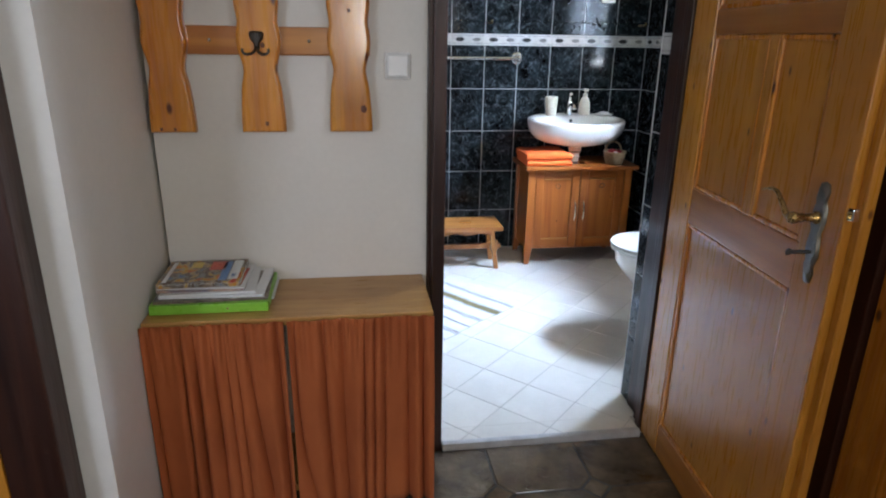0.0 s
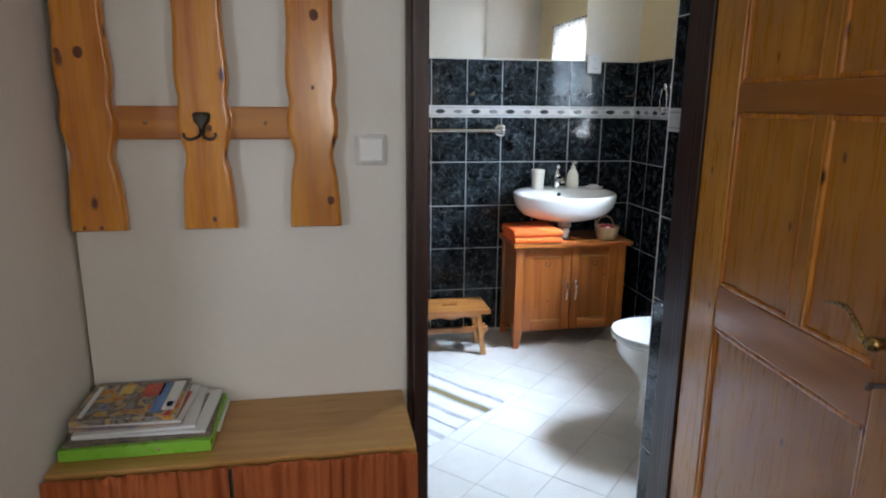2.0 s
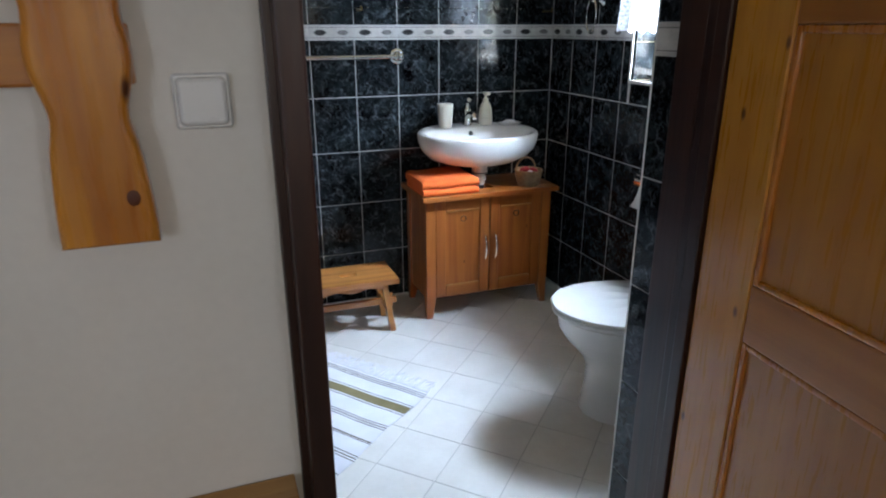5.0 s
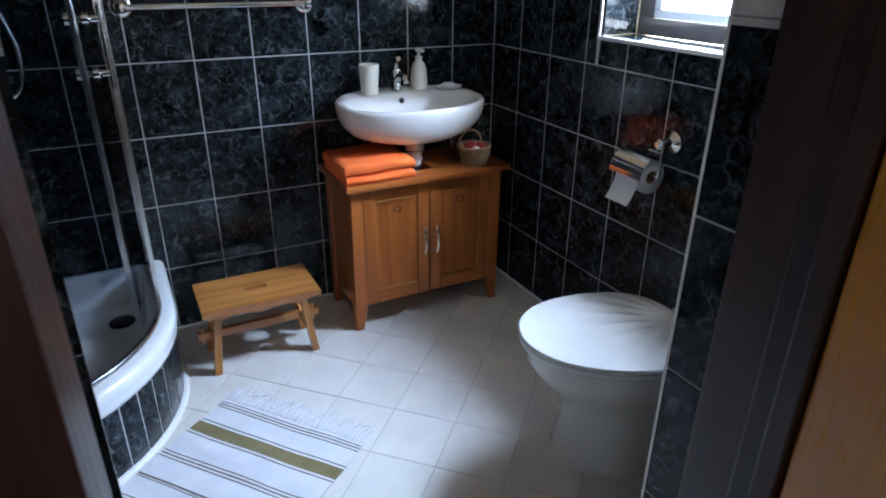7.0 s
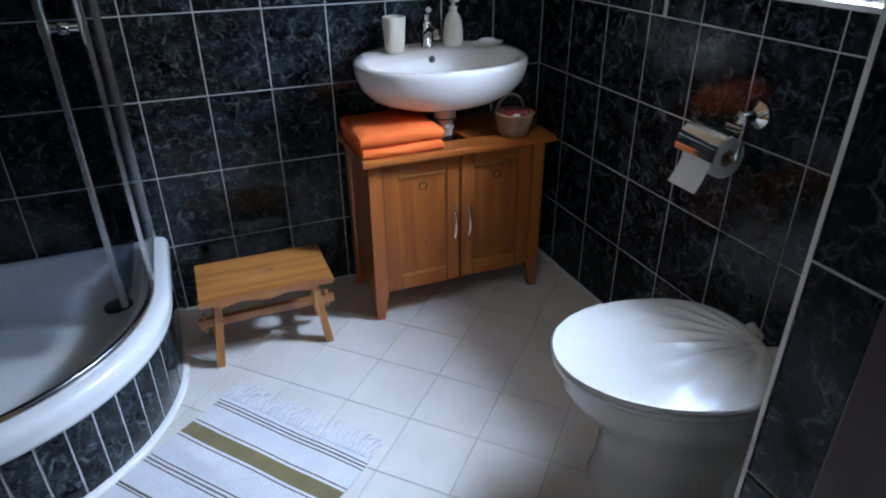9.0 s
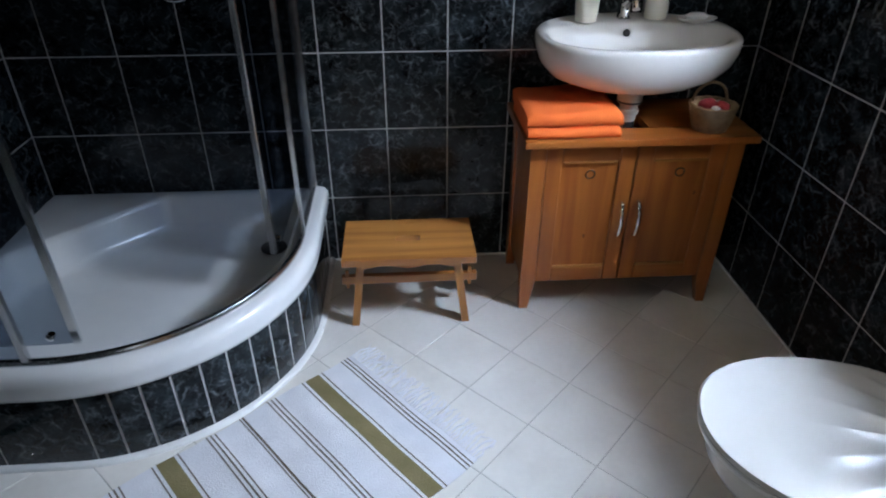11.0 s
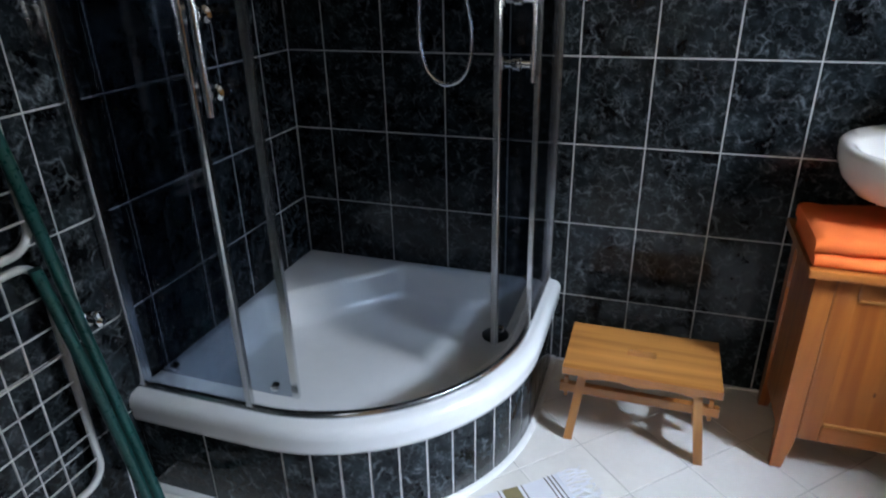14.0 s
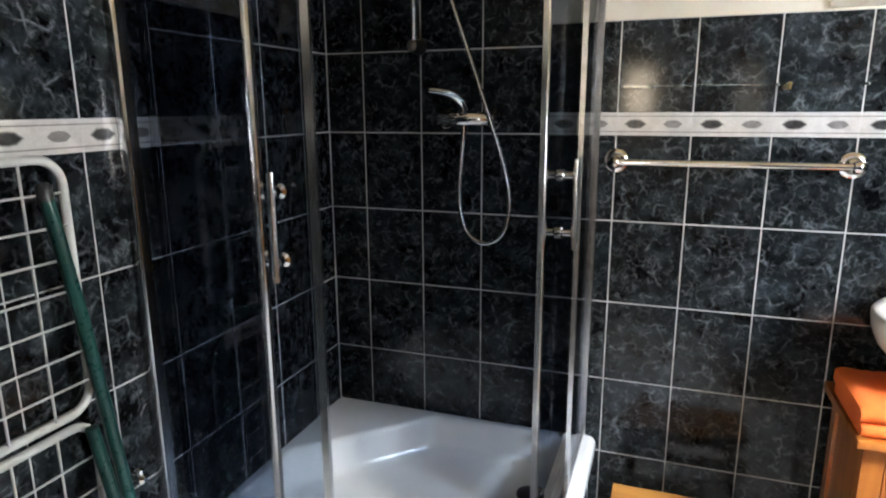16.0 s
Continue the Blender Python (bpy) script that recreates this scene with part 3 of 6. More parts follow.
for x0, x1, z0, z1 in ((0.100, 0.615, 0.112, 0.798), (0.100, 0.375, 0.905, 1.322), (0.412, 0.615, 0.905, 1.322), (0.100, 0.375, 1.385, 1.87), (0.412, 0.615, 1.385, 1.87)):
    pb = box(bmesh.new(), x0 - 0.004, x1 + 0.004, Y0 + 0.010, Y1 - 0.010, z0 - 0.004, z1 + 0.004)
    pan = part("panel", pb, DOOR_PINE, door)
    mb = bmesh.new()
    for r in ((x0, x0 + 0.012, z0, z1), (x1 - 0.012, x1, z0, z1), (x0 + 0.012, x1 - 0.012, z0, z0 + 0.012), (x0 + 0.012, x1 - 0.012, z1 - 0.012, z1)):
        box(mb, r[0], r[1], Y0 + 0.003, Y0 + 0.013, r[2], r[3], 0.004)
    part("moulding", mb, PINE, pan)
PX, PZ = 0.667, 0.944
outline = [(0.0, 0.13), (0.012, 0.125), (0.017, 0.105), (0.012, 0.085), (0.019, 0.065), (0.021, 0.03), (0.014, 0.0), (0.018, -0.03), (0.020, -0.06), (0.011, -0.09), (0.015, -0.11), (0.009, -0.135), (0.0, -0.14)]
ring = [(a, b) for a, b in outline] + [(-a, b) for a, b in outline[-2:0:-1]]
pb = bmesh.new()
skin(pb, [[Vector((PX + a * k, y, PZ + b * k * 0.79)) for a, b in ring] for k, y in ((1.0, Y0), (1.0, Y0 - 0.003), (0.82, Y0 - 0.007))])
plate = part("handle_plate", pb, PEWTER, door, "aged pewter handle plate")
hb = bmesh.new()
LZ = PZ + 0.030
lathe(hb, [(0.013, 0.0), (0.013, 0.006), (0.009, 0.010), (0.0075, 0.03), (0.010, 0.034), (0.008, 0.040), (0.012, 0.047), (0.013, 0.053), (0.010, 0.060), (0.003, 0.063)], pose(PX, Y0 - 0.005, LZ, 90, 0, 0), 16)
tube(hb, smooth_points([(PX, Y0 - 0.058, LZ), (PX - 0.018, Y0 - 0.060, LZ + 0.002), (PX - 0.036, Y0 - 0.062, LZ + 0.022), (PX - 0.060, Y0 - 0.062, LZ + 0.040), (PX - 0.088, Y0 - 0.062, LZ + 0.040), (PX - 0.112, Y0 - 0.062, LZ + 0.032)]), [0.0075 - 0.00017 * i for i in range(31)], 8)
part("lever", hb, BRASS, door, "curved brass lever handle")
kb = bmesh.new()
tube(kb, [(PX, Y0 - 0.004, PZ - 0.042), (PX, Y0 - 0.045, PZ - 0.042)], 0.004, 8)
lathe(kb, [(0.006, -0.002), (0.0075, 0), (0.006, 0.002)], pose(PX, Y0 - 0.052, PZ - 0.042, 0, 90, 0), 12)
part("key", kb, PEWTER, door, "small metal key in the lock")
part("latch", box(bmesh.new(), DW - 0.024, DW - 0.006, Y0 + 0.003, Y0 + 0.017, PZ + 0.045, PZ + 0.068, 0.002), CHROME, door, "steel latch bolt")
for z in (0.25, 1.72):
    part("hinge", lathe(bmesh.new(), [(0.004, -0.045), (0.008, -0.043), (0.008, 0.043), (0.004, 0.045)], pose(-0.034, Y1 + 0.004, z), 10), BRASS, door)

# ---- hall: curtained shelf, books, coat rack, switch ----
shelf = thing("curtained_shelf", (-0.74, 1.62, -0.024), "oak laminate shelf unit hung with terracotta curtains", "shelf unit")
part("top", box(bmesh.new(), -1.108, -0.357, 1.478, HALL - 0.002, 0.570, 0.593, 0.003), LAMINATE, shelf)
part("side", box(bmesh.new(), -1.106, -1.090, 1.50, HALL - 0.004, -0.024, 0.570), LAMINATE, shelf)
part("side", box(bmesh.new(), -0.376, -0.360, 1.50, HALL - 0.004, -0.024, 0.570), LAMINATE, shelf)
part("bottom", box(bmesh.new(), -1.090, -0.376, 1.50, HALL - 0.004, 0.03, 0.05), LAMINATE, shelf)


def hanging_cloth(x0, x1, z0, z1, y, seed, folds, depth):
    """A gathered curtain with real thickness: tight gathers at the top run out into fewer, deeper folds."""
    rnd = random.Random(seed)
    ph = [rnd.uniform(0, 6.28) for _ in range(6)]
    nx, nz = 240, 26
    bm = bmesh.new()
    grid = []
    for j in range(nz + 1):
        v = j / nz
        row = []
        for i in range(nx + 1):
            u = i / nx
            deep = min(1.0, 0.35 + v * 1.6)
            w = u + 0.012 * math.sin(9 * u + ph[0] + v * 1.3)
            ridge = abs(math.sin(math.pi * folds * w + ph[1] + 0.9 * math.sin(8.3 * u + ph[0]) + 0.7 * math.sin(19 * u + ph[5]) + (0.35 + 0.5 * math.sin(6 * u + ph[4])) * math.sin(2.2 * v + ph[2]))) ** (0.55 + 0.3 * math.sin(11 * u + ph[3]))
            broad = math.sin(2 * math.pi * folds * 0.31 * w + ph[3])
            h = math.sin(2 * math.pi * folds * 1.9 * w + ph[4])
            off = depth * ((1.35 + 0.45 * math.sin(14 * u + ph[2])) * ridge - 0.95 + 0.35 * broad * (0.6 + 0.4 * math.sin(5 * u + ph[5]))) * deep + depth * 0.2 * h * max(0.0, 1 - v * 3.0)
            sway = 0.006 * v * math.sin(6 * u + ph[2])
            row.append(bm.verts.new((x0 + (x1 - x0) * u + sway, y - 0.008 - off, z1 + (z0 - z1) * v + (0.0025 * h if j == 0 else 0))))
        grid.append(row)
    for a, b in zip(grid, grid[1:]):
        for i in range(nx):
            bm.faces.new((a[i], b[i], b[i + 1], a[i + 1]))
    bmesh.ops.recalc_face_normals(bm, faces=bm.faces[:])
    return bm


for x0, x1, seed in ((-1.108, -0.753, 3), (-0.743, -0.358, 8)):
    c = part("curtain", soft(hanging_cloth(x0, x1, 0.0, 0.590, 1.468, seed, 8.5, 0.022)), TERRACOTTA, shelf, "gathered terracotta cotton curtain")
    mod = c.modifiers.new("thickness", "SOLIDIFY")
    mod.thickness = 0.0015

ZT = 0.594
folder = thing("ring_binder", (-0.95, 1.65, ZT), "flat bright green plastic folder on the shelf", "folder")
part("cover", box(bmesh.new(), -1.098, -0.795, 1.523, 1.752, ZT, ZT + 0.026, 0.003), FOLDER_GREEN, folder)
part("label_tab", box(bmesh.new(), -0.80, -0.789, 1.60, 1.752, ZT + 0.002, ZT + 0.010, 0.002), PAPER, folder, "white paper sheets showing at the edge")
part("rivet", lathe(bmesh.new(), [(0.004, 0), (0.003, 0.002)], pose(-0.90, 1.523, ZT + 0.013, 90, 0, 0), 10), CHROME, folder)


def magazine(x0, x1, y0, y1, z, h, turn, cover, label, patches=()):
    cx, cy = (x0 + x1) / 2, (y0 + y1) / 2
    w, d = (x1 - x0) / 2, (y1 - y0) / 2
    ob = tagged(new("magazine"), label, "magazine", "magazines stacked on the shelf")
    ob.matrix_basis = pose(cx, cy, z, 0, 0, turn)
    ORIGIN[ob] = Vector((0, 0, 0))
    part("pages", box(bmesh.new(), -w + 0.002, w - 0.002, -d + 0.002, d - 0.002, 0.0012, h - 0.0012), PAPER, ob)
    part("cover", boxes((-w, w, -d, d, h - 0.0012, h), (-w, w, -d, d, 0, 0.0012), (-w, -w + 0.002, -d, d, 0.0012, h - 0.0012), (-w + 0.002, w, -d, -d + 0.0015, 0.0012, h * 0.8)), cover, ob)
    for px, py, pw, pd, m in patches:
        part("printed_patch", boxes((-w + px * 2 * w, -w + (px + pw) * 2 * w, -d + py * 2 * d, -d + (py + pd) * 2 * d, h, h + 0.0006)), m, ob)
    return ob


z = ZT + 0.027
STACK = [(-1.092, -0.800, 1.535, 1.745, 0.007, 1.5, PRINT_B, "dark glossy magazine in the stack on the shelf", ()),
         (-1.075, -0.805, 1.545, 1.750, 0.006, -2.0, PAPER, "white magazine with a grey photograph on its cover", ((0.80, 0.30, 0.10, 0.60, PRINT_B), (0.2, 0.05, 0.5, 0.10, PRINT_YELLOW))),
         (-1.080, -0.835, 1.550, 1.745, 0.005, 2.5, PAPER, "white leaflet in the stack of magazines", ()),
         (-1.085, -0.860, 1.560, 1.748, 0.006, 0.0, PRINT_A, "coloured magazine in the stack on the shelf", ()),
         (-1.083, -0.855, 1.562, 1.745, 0.004, -2.5, PAPER, "white brochure with a printed edge", ((0.85, 0.1, 0.1, 0.7, PRINT_RED),)),
         (-1.086, -0.872, 1.562, 1.748, 0.012, 1.0, COLLAGE, "thick magazine with a colour photo cover on the stack",
          ((0.05, 0.08, 0.05, 0.84, PAPER), (0.55, 0.55, 0.20, 0.36, PRINT_RED), (0.30, 0.66, 0.14, 0.24, PRINT_YELLOW), (0.72, 0.10, 0.10, 0.80, PRINT_BLUE), (0.83, 0.14, 0.12, 0.80, PAPER), (0.86, 0.22, 0.06, 0.14, PRINT_BLUE)))]
for x0, x1, y0, y1, h, turn, m, lab, pat in STACK:
    magazine(x0, x1, y0, y1, z, h, turn, m, lab, pat)
    z += h + 0.0008

rack = thing("coat_rack", (-0.80, 1.75, 1.04), "wall-hung honey pine coat rack of three wavy boards", "coat rack")


def wavy_board(cx, z0, z1, half, y0, y1):
    """A flat board with waisted, rounded sides."""
    def width(z):
        u = (z - 1.04)
        return half * (0.94 + 0.06 * math.cos(2 * math.pi * (u - 0.02) / 0.30) + 0.07 * math.exp(-((u - 0.235) / 0.035) ** 2) - 0.12 * math.exp(-((u - 0.165) / 0.03) ** 2) - 0.10 * math.exp(-((u - 0.29) / 0.03) ** 2) + 0.02 * math.exp(-(u / 0.05) ** 2))
    n = 56
    zs = [z0 + (z1 - z0) * i / n for i in range(n + 1)]
    rim = [(width(zz), zz) for zz in zs]
    rings = []
    for inset, y in ((0.0, y1), (0.0, y0 + 0.009), (0.002, y0 + 0.005), (0.006, y0 + 0.0015), (0.010, y0)):
        left = [Vector((cx - w + inset, y, min(max(zz, z0 + inset * 0.5), z1 - inset))) for w, zz in rim]
        right = [Vector((cx + w - inset, y, min(max(zz, z0 + inset * 0.5), z1 - inset))) for w, zz in reversed(rim)]
        rings.append(left + right)
    bm = bmesh.new()
    vs = [[bm.verts.new(p) for p in r] for r in rings]
    k = len(vs[0])
    for a, b in zip(vs, vs[1:]):
        for i in range(k):
            bm.faces.new((a[i], a[(i + 1) % k], b[(i + 1) % k], b[i]))
    for row in (vs[0], vs[-1]):
        for i in range(n):
            bm.faces.new((row[i], row[i + 1], row[k - 2 - i], row[k - 1 - i]))
    bmesh.ops.recalc_face_normals(bm, faces=bm.faces[:])
    return bm


part("crossbar", box(bmesh.new(), -1.09, -0.505, 1.745, HALL - 0.001, 1.242, 1.315, 0.004), PINE_ACROSS, rack)
for cx in (-1.035, -0.797, -0.561):
    part("board", wavy_board(cx, 1.04, 1.74, 0.0575, 1.718, 1.745), PINE, rack)
for x in (-0.925, -0.667):
    part("screw", lathe(bmesh.new(), [(0.005, 0), (0.004, 0.002), (0.001, 0.003)], pose(x, 1.745, 1.279, 90, 0, 0), 12), CHROME, rack)
for x, z, r in ((-0.526, 1.103, 0.0085), (-0.559, 1.358, 0.004), (-0.551, 1.512, 0.010), (-0.788, 1.064, 0.005), (-1.064, 1.050, 0.004), (-1.029, 1.049, 0.004), (-1.078, 1.425, 0.006), (-1.037, 1.424, 0.010), (-0.786, 1.268, 0.006)):
    kn = lathe(bmesh.new(), [(r, 0.0), (r * 0.96, 0.0004), (r * 0.5, 0.0007), (r * 0.1, 0.0008)], pose(x, 1.7181, z, 90, 0, 0) @ Matrix.Diagonal((1, 1.25, 1, 1)), 14)
    part("knot", kn, KNOT, rack, "dark brown knot in the pine")
hk = bmesh.new()
shape = [(0, 0.030), (0.012, 0.031), (0.022, 0.028), (0.025, 0.020), (0.023, 0.008), (0.021, -0.001), (0.014, -0.008), (0.009, -0.018), (0.010, -0.030), (0.006, -0.038), (0, -0.040)]
ringp = shape + [(-a, b) for a, b in shape[-2:0:-1]]
skin(hk, [[Vector((-0.800 + a * k, y, 1.282 + b * 0.9 * k)) for a, b in ringp] for k, y in ((0.76, 1.718), (0.76, 1.714), (0.66, 1.710), (0.38, 1.707))])
for k in range(-2, 3):
    tube(hk, [(-0.800 + k * 0.003, 1.708, 1.277), (-0.800 + k * 0.0072, 1.7085, 1.299 - abs(k) * 0.002)], [0.0015, 0.0028], 6)
hook = part("hook_plate", hk, BLACK_IRON, rack, "ornate black iron hook plate")
for sgn in (-1, 1):
    part("hook", tube(bmesh.new(), smooth_points([(-0.800 + sgn * 0.003, 1.712, 1.262), (-0.800 + sgn * 0.005, 1.696, 1.252), (-0.800 + sgn * 0.016, 1.684, 1.246), (-0.800 + sgn * 0.027, 1.680, 1.247), (-0.800 + sgn * 0.033, 1.681, 1.254), (-0.800 + sgn * 0.031, 1.682, 1.259)]), 0.0034, 8), BLACK_IRON, hook, "curved black hook")


sw = thing("light_switch", (-0.4265, HALL, 1.217), "white square light switch on the wall", "light switch")


def rounded_plate(cx, cz, half, r, rows, n=6):
    """A square plate with round corners; rows of (inset, y) from the wall outwards."""
    rings = []
    for inset, y in rows:
        h, q = half - inset, max(0.001, r - inset)
        rings.append([Vector((cx + sx * (h - q) + q * math.cos(radians(a0 + 90 * k / n)), y, cz + sz * (h - q) + q * math.sin(radians(a0 + 90 * k / n))))
                      for sx, sz, a0 in ((1, 1, 0), (-1, 1, 90), (-1, -1, 180), (1, -1, 270)) for k in range(n + 1)])
    return skin(bmesh.new(), rings)


part("frame", rounded_plate(-0.4285, 1.217, 0.0362, 0.006, ((0.0, HALL), (0.0, 1.757), (0.003, 1.754))), PLASTIC, sw)
# No open gap here: a solid grey plate paints its shadow.
part("gap", rounded_plate(-0.4285, 1.217, 0.0320, 0.008, ((0.0, 1.756), (0.0, 1.7535))), PIPE, sw, "grey plate painting the shade of the gap round the rocker")
part("rocker", rounded_plate(-0.4285, 1.217, 0.0308, 0.008, ((0.0, 1.756), (0.0, 1.7515), (0.002, 1.7490), (0.006, 1.7482))), PLASTIC, sw)

# ---- shower ----
CX, CY = -0.755, 3.415


def quarter(r, n=24, start=None, stop=None):
    """The tray's front line at radius r: along the left, round the corner and back to the wall."""
    pts = [(LEFT, CY - r), (CX, CY - r)] + [(CX + r * math.sin(a), CY - r * math.cos(a)) for a in (math.pi / 2 * k / n for k in range(1, n))] + [(CX + r, CY), (CX + r, BACK)]
    dense = []
    for (ax, ay), (bx, by) in zip(pts, pts[1:]):
        m = max(1, int(math.hypot(bx - ax, by - ay) / 0.03))
        dense += [(ax + (bx - ax) * k / m, ay + (by - ay) * k / m) for k in range(m)]
    dense.append(pts[-1])
    if start is None:
        return dense
    length = [0.0]
    for (ax, ay), (bx, by) in zip(dense, dense[1:]):
        length.append(length[-1] + math.hypot(bx - ax, by - ay))
    cut = []
    for want in [start] + [v for v in length if start < v < stop] + [stop]:
        for i in range(len(dense) - 1):
            if length[i] <= want <= length[i + 1] + 1e-9:
                f = (want - length[i]) / max(1e-9, length[i + 1] - length[i])
                cut.append((dense[i][0] + (dense[i + 1][0] - dense[i][0]) * f, dense[i][1] + (dense[i + 1][1] - dense[i][1]) * f))
                break
    return cut


def sweep(bm, line, profile):
    """Sweeps an (outward, height) outline along a plan line."""
    rings = []
    for i, (x, y) in enumerate(line):
        ax, ay = line[max(i - 1, 0)]
        bx, by = line[min(i + 1, len(line) - 1)]
        d = Vector((bx - ax, by - ay)).normalized()
        rings.append([Vector((x + d.y * o, y - d.x * o, z)) for o, z in profile])
    return skin(bm, rings)


R = 0.560
LEN = (CX - LEFT) + math.pi / 2 * R + (BACK - CY)
tray = thing("shower_tray", (-0.70, 3.30, 0.0), "white acrylic quadrant shower tray on a tiled plinth", "shower tray")
part("rim", sweep(bmesh.new(), quarter(R - 0.03), [(0.028, 0.222), (0.036, 0.226), (0.040, 0.240), (0.038, 0.256), (0.043, 0.268), (0.040, 0.288), (0.030, 0.299), (0.012, 0.303), (-0.008, 0.302), (-0.016, 0.296), (-0.016, 0.222)]), ACRYLIC, tray)
OUT = quarter(R - 0.043) + [(LEFT, BACK)]


def reach(poly, c, a):
    """How far a ray from c at the angle a goes to the outline."""
    d, best = Vector((math.cos(a), math.sin(a))), 9.0
    for p, q in zip(poly, poly[1:] + poly[:1]):
        e, w = Vector((q[0] - p[0], q[1] - p[1])), Vector((p[0] - c[0], p[1] - c[1]))
        det = d.x * -e.y + e.x * d.y
        if abs(det) > 1e-9:
            s, u = (w.x * -e.y + e.x * w.y) / det, (d.x * w.y - d.y * w.x) / det
            if s > 0 and -1e-6 <= u <= 1 + 1e-6:
                best = min(best, s)
    return best


tb, N, C0 = bmesh.new(), 120, (-0.70, 3.31)
base = [(2 * math.pi * k / N, reach(OUT, C0, 2 * math.pi * k / N)) for k in range(N)]


def inner(a, r):
    """The well's edge: the tray's line, cut across the rear corner for a ledge."""
    c = math.cos(a - radians(135))
    return min(r - 0.018, 0.318 / c if c > 0.2 else 9)


rings = [[Vector((C0[0] + math.cos(a) * r, C0[1] + math.sin(a) * r, 0.297)) for a, r in base]]
for gap, z in ((0.0, 0.298), (0.008, 0.294), (0.016, 0.280), (0.030, 0.215), (0.042, 0.190), (0.065, 0.180), (0.15, 0.177), (0.22, 0.174)):
    rings.append([Vector((C0[0] + math.cos(a) * (inner(a, r) - gap), C0[1] + math.sin(a) * (inner(a, r) - gap), z)) for a, r in base])
skin(tb, rings, caps=False)
tb.faces.new([v for v in tb.verts][-N:])
bmesh.ops.recalc_face_normals(tb, faces=tb.faces[:])
part("basin", tb, ACRYLIC, tray)
part("drain", lathe(bmesh.new(), [(0.042, 0.178), (0.042, 0.184), (0.036, 0.187), (0.01, 0.188)], pose(-0.352, 3.556, 0.0), 24), DARK, tray, "dark round drain cover")
part("plinth", sweep(bmesh.new(), quarter(R - 0.02), [(0.0145, 0.0), (0.0145, 0.2235), (-0.03, 0.2235), (-0.03, 0.0)]), GROUT, tray)
part("floor_bead", sweep(bmesh.new(), quarter(R), [(0.012, 0.0), (0.011, 0.006), (0.006, 0.011), (-0.004, 0.012), (-0.004, 0.0)]), PLASTIC, tray, "white sealing bead along the floor")
STRIP, FLAT = 0.0685, 0.407
joints = [0.0, 0.193, FLAT] + [FLAT + STRIP * k for k in range(1, int((LEN - FLAT) / STRIP) + 1)]
for u0, u1 in zip(joints, joints[1:]):
    line = quarter(R - 0.012, start=u0 + 0.003, stop=u1 - 0.003)
    part("tile_strip", sweep(bmesh.new(), line, [(0.0075, 0.010), (0.0085, 0.012), (0.0085, 0.221), (0.0075, 0.2225), (0.0, 0.2225), (0.0, 0.010)]), TILE, tray)

cabin = thing("shower_enclosure", (-0.70, 3.30, 0.30), "curved glass shower enclosure with chrome-edged sliding doors", "shower enclosure")
RG, ZB, ZTOP = 0.528, 0.303, 1.95
part("bottom_rail", sweep(bmesh.new(), quarter(RG), [(0.006, ZB - 0.004), (0.006, ZB + 0.006), (0.002, ZB + 0.012), (-0.008, ZB + 0.012), (-0.013, ZB + 0.003), (-0.013, ZB - 0.004)]), ALU, cabin)
part("top_rail", sweep(bmesh.new(), quarter(RG), [(0.014, ZTOP), (0.014, ZTOP + 0.04), (-0.022, ZTOP + 0.04), (-0.022, ZTOP)]), ALU, cabin)
LG = (CX - LEFT) + math.pi / 2 * RG + (BACK - CY)
RD = 0.472
LD = (CX - LEFT) + math.pi / 2 * RD + (BACK - CY)


def upright(line, o0, o1, z0=ZB + 0.012, z1=ZTOP):
    return sweep(bmesh.new(), line, [(o0, z0), (o1, z0), (o1, z1), (o0, z1)])


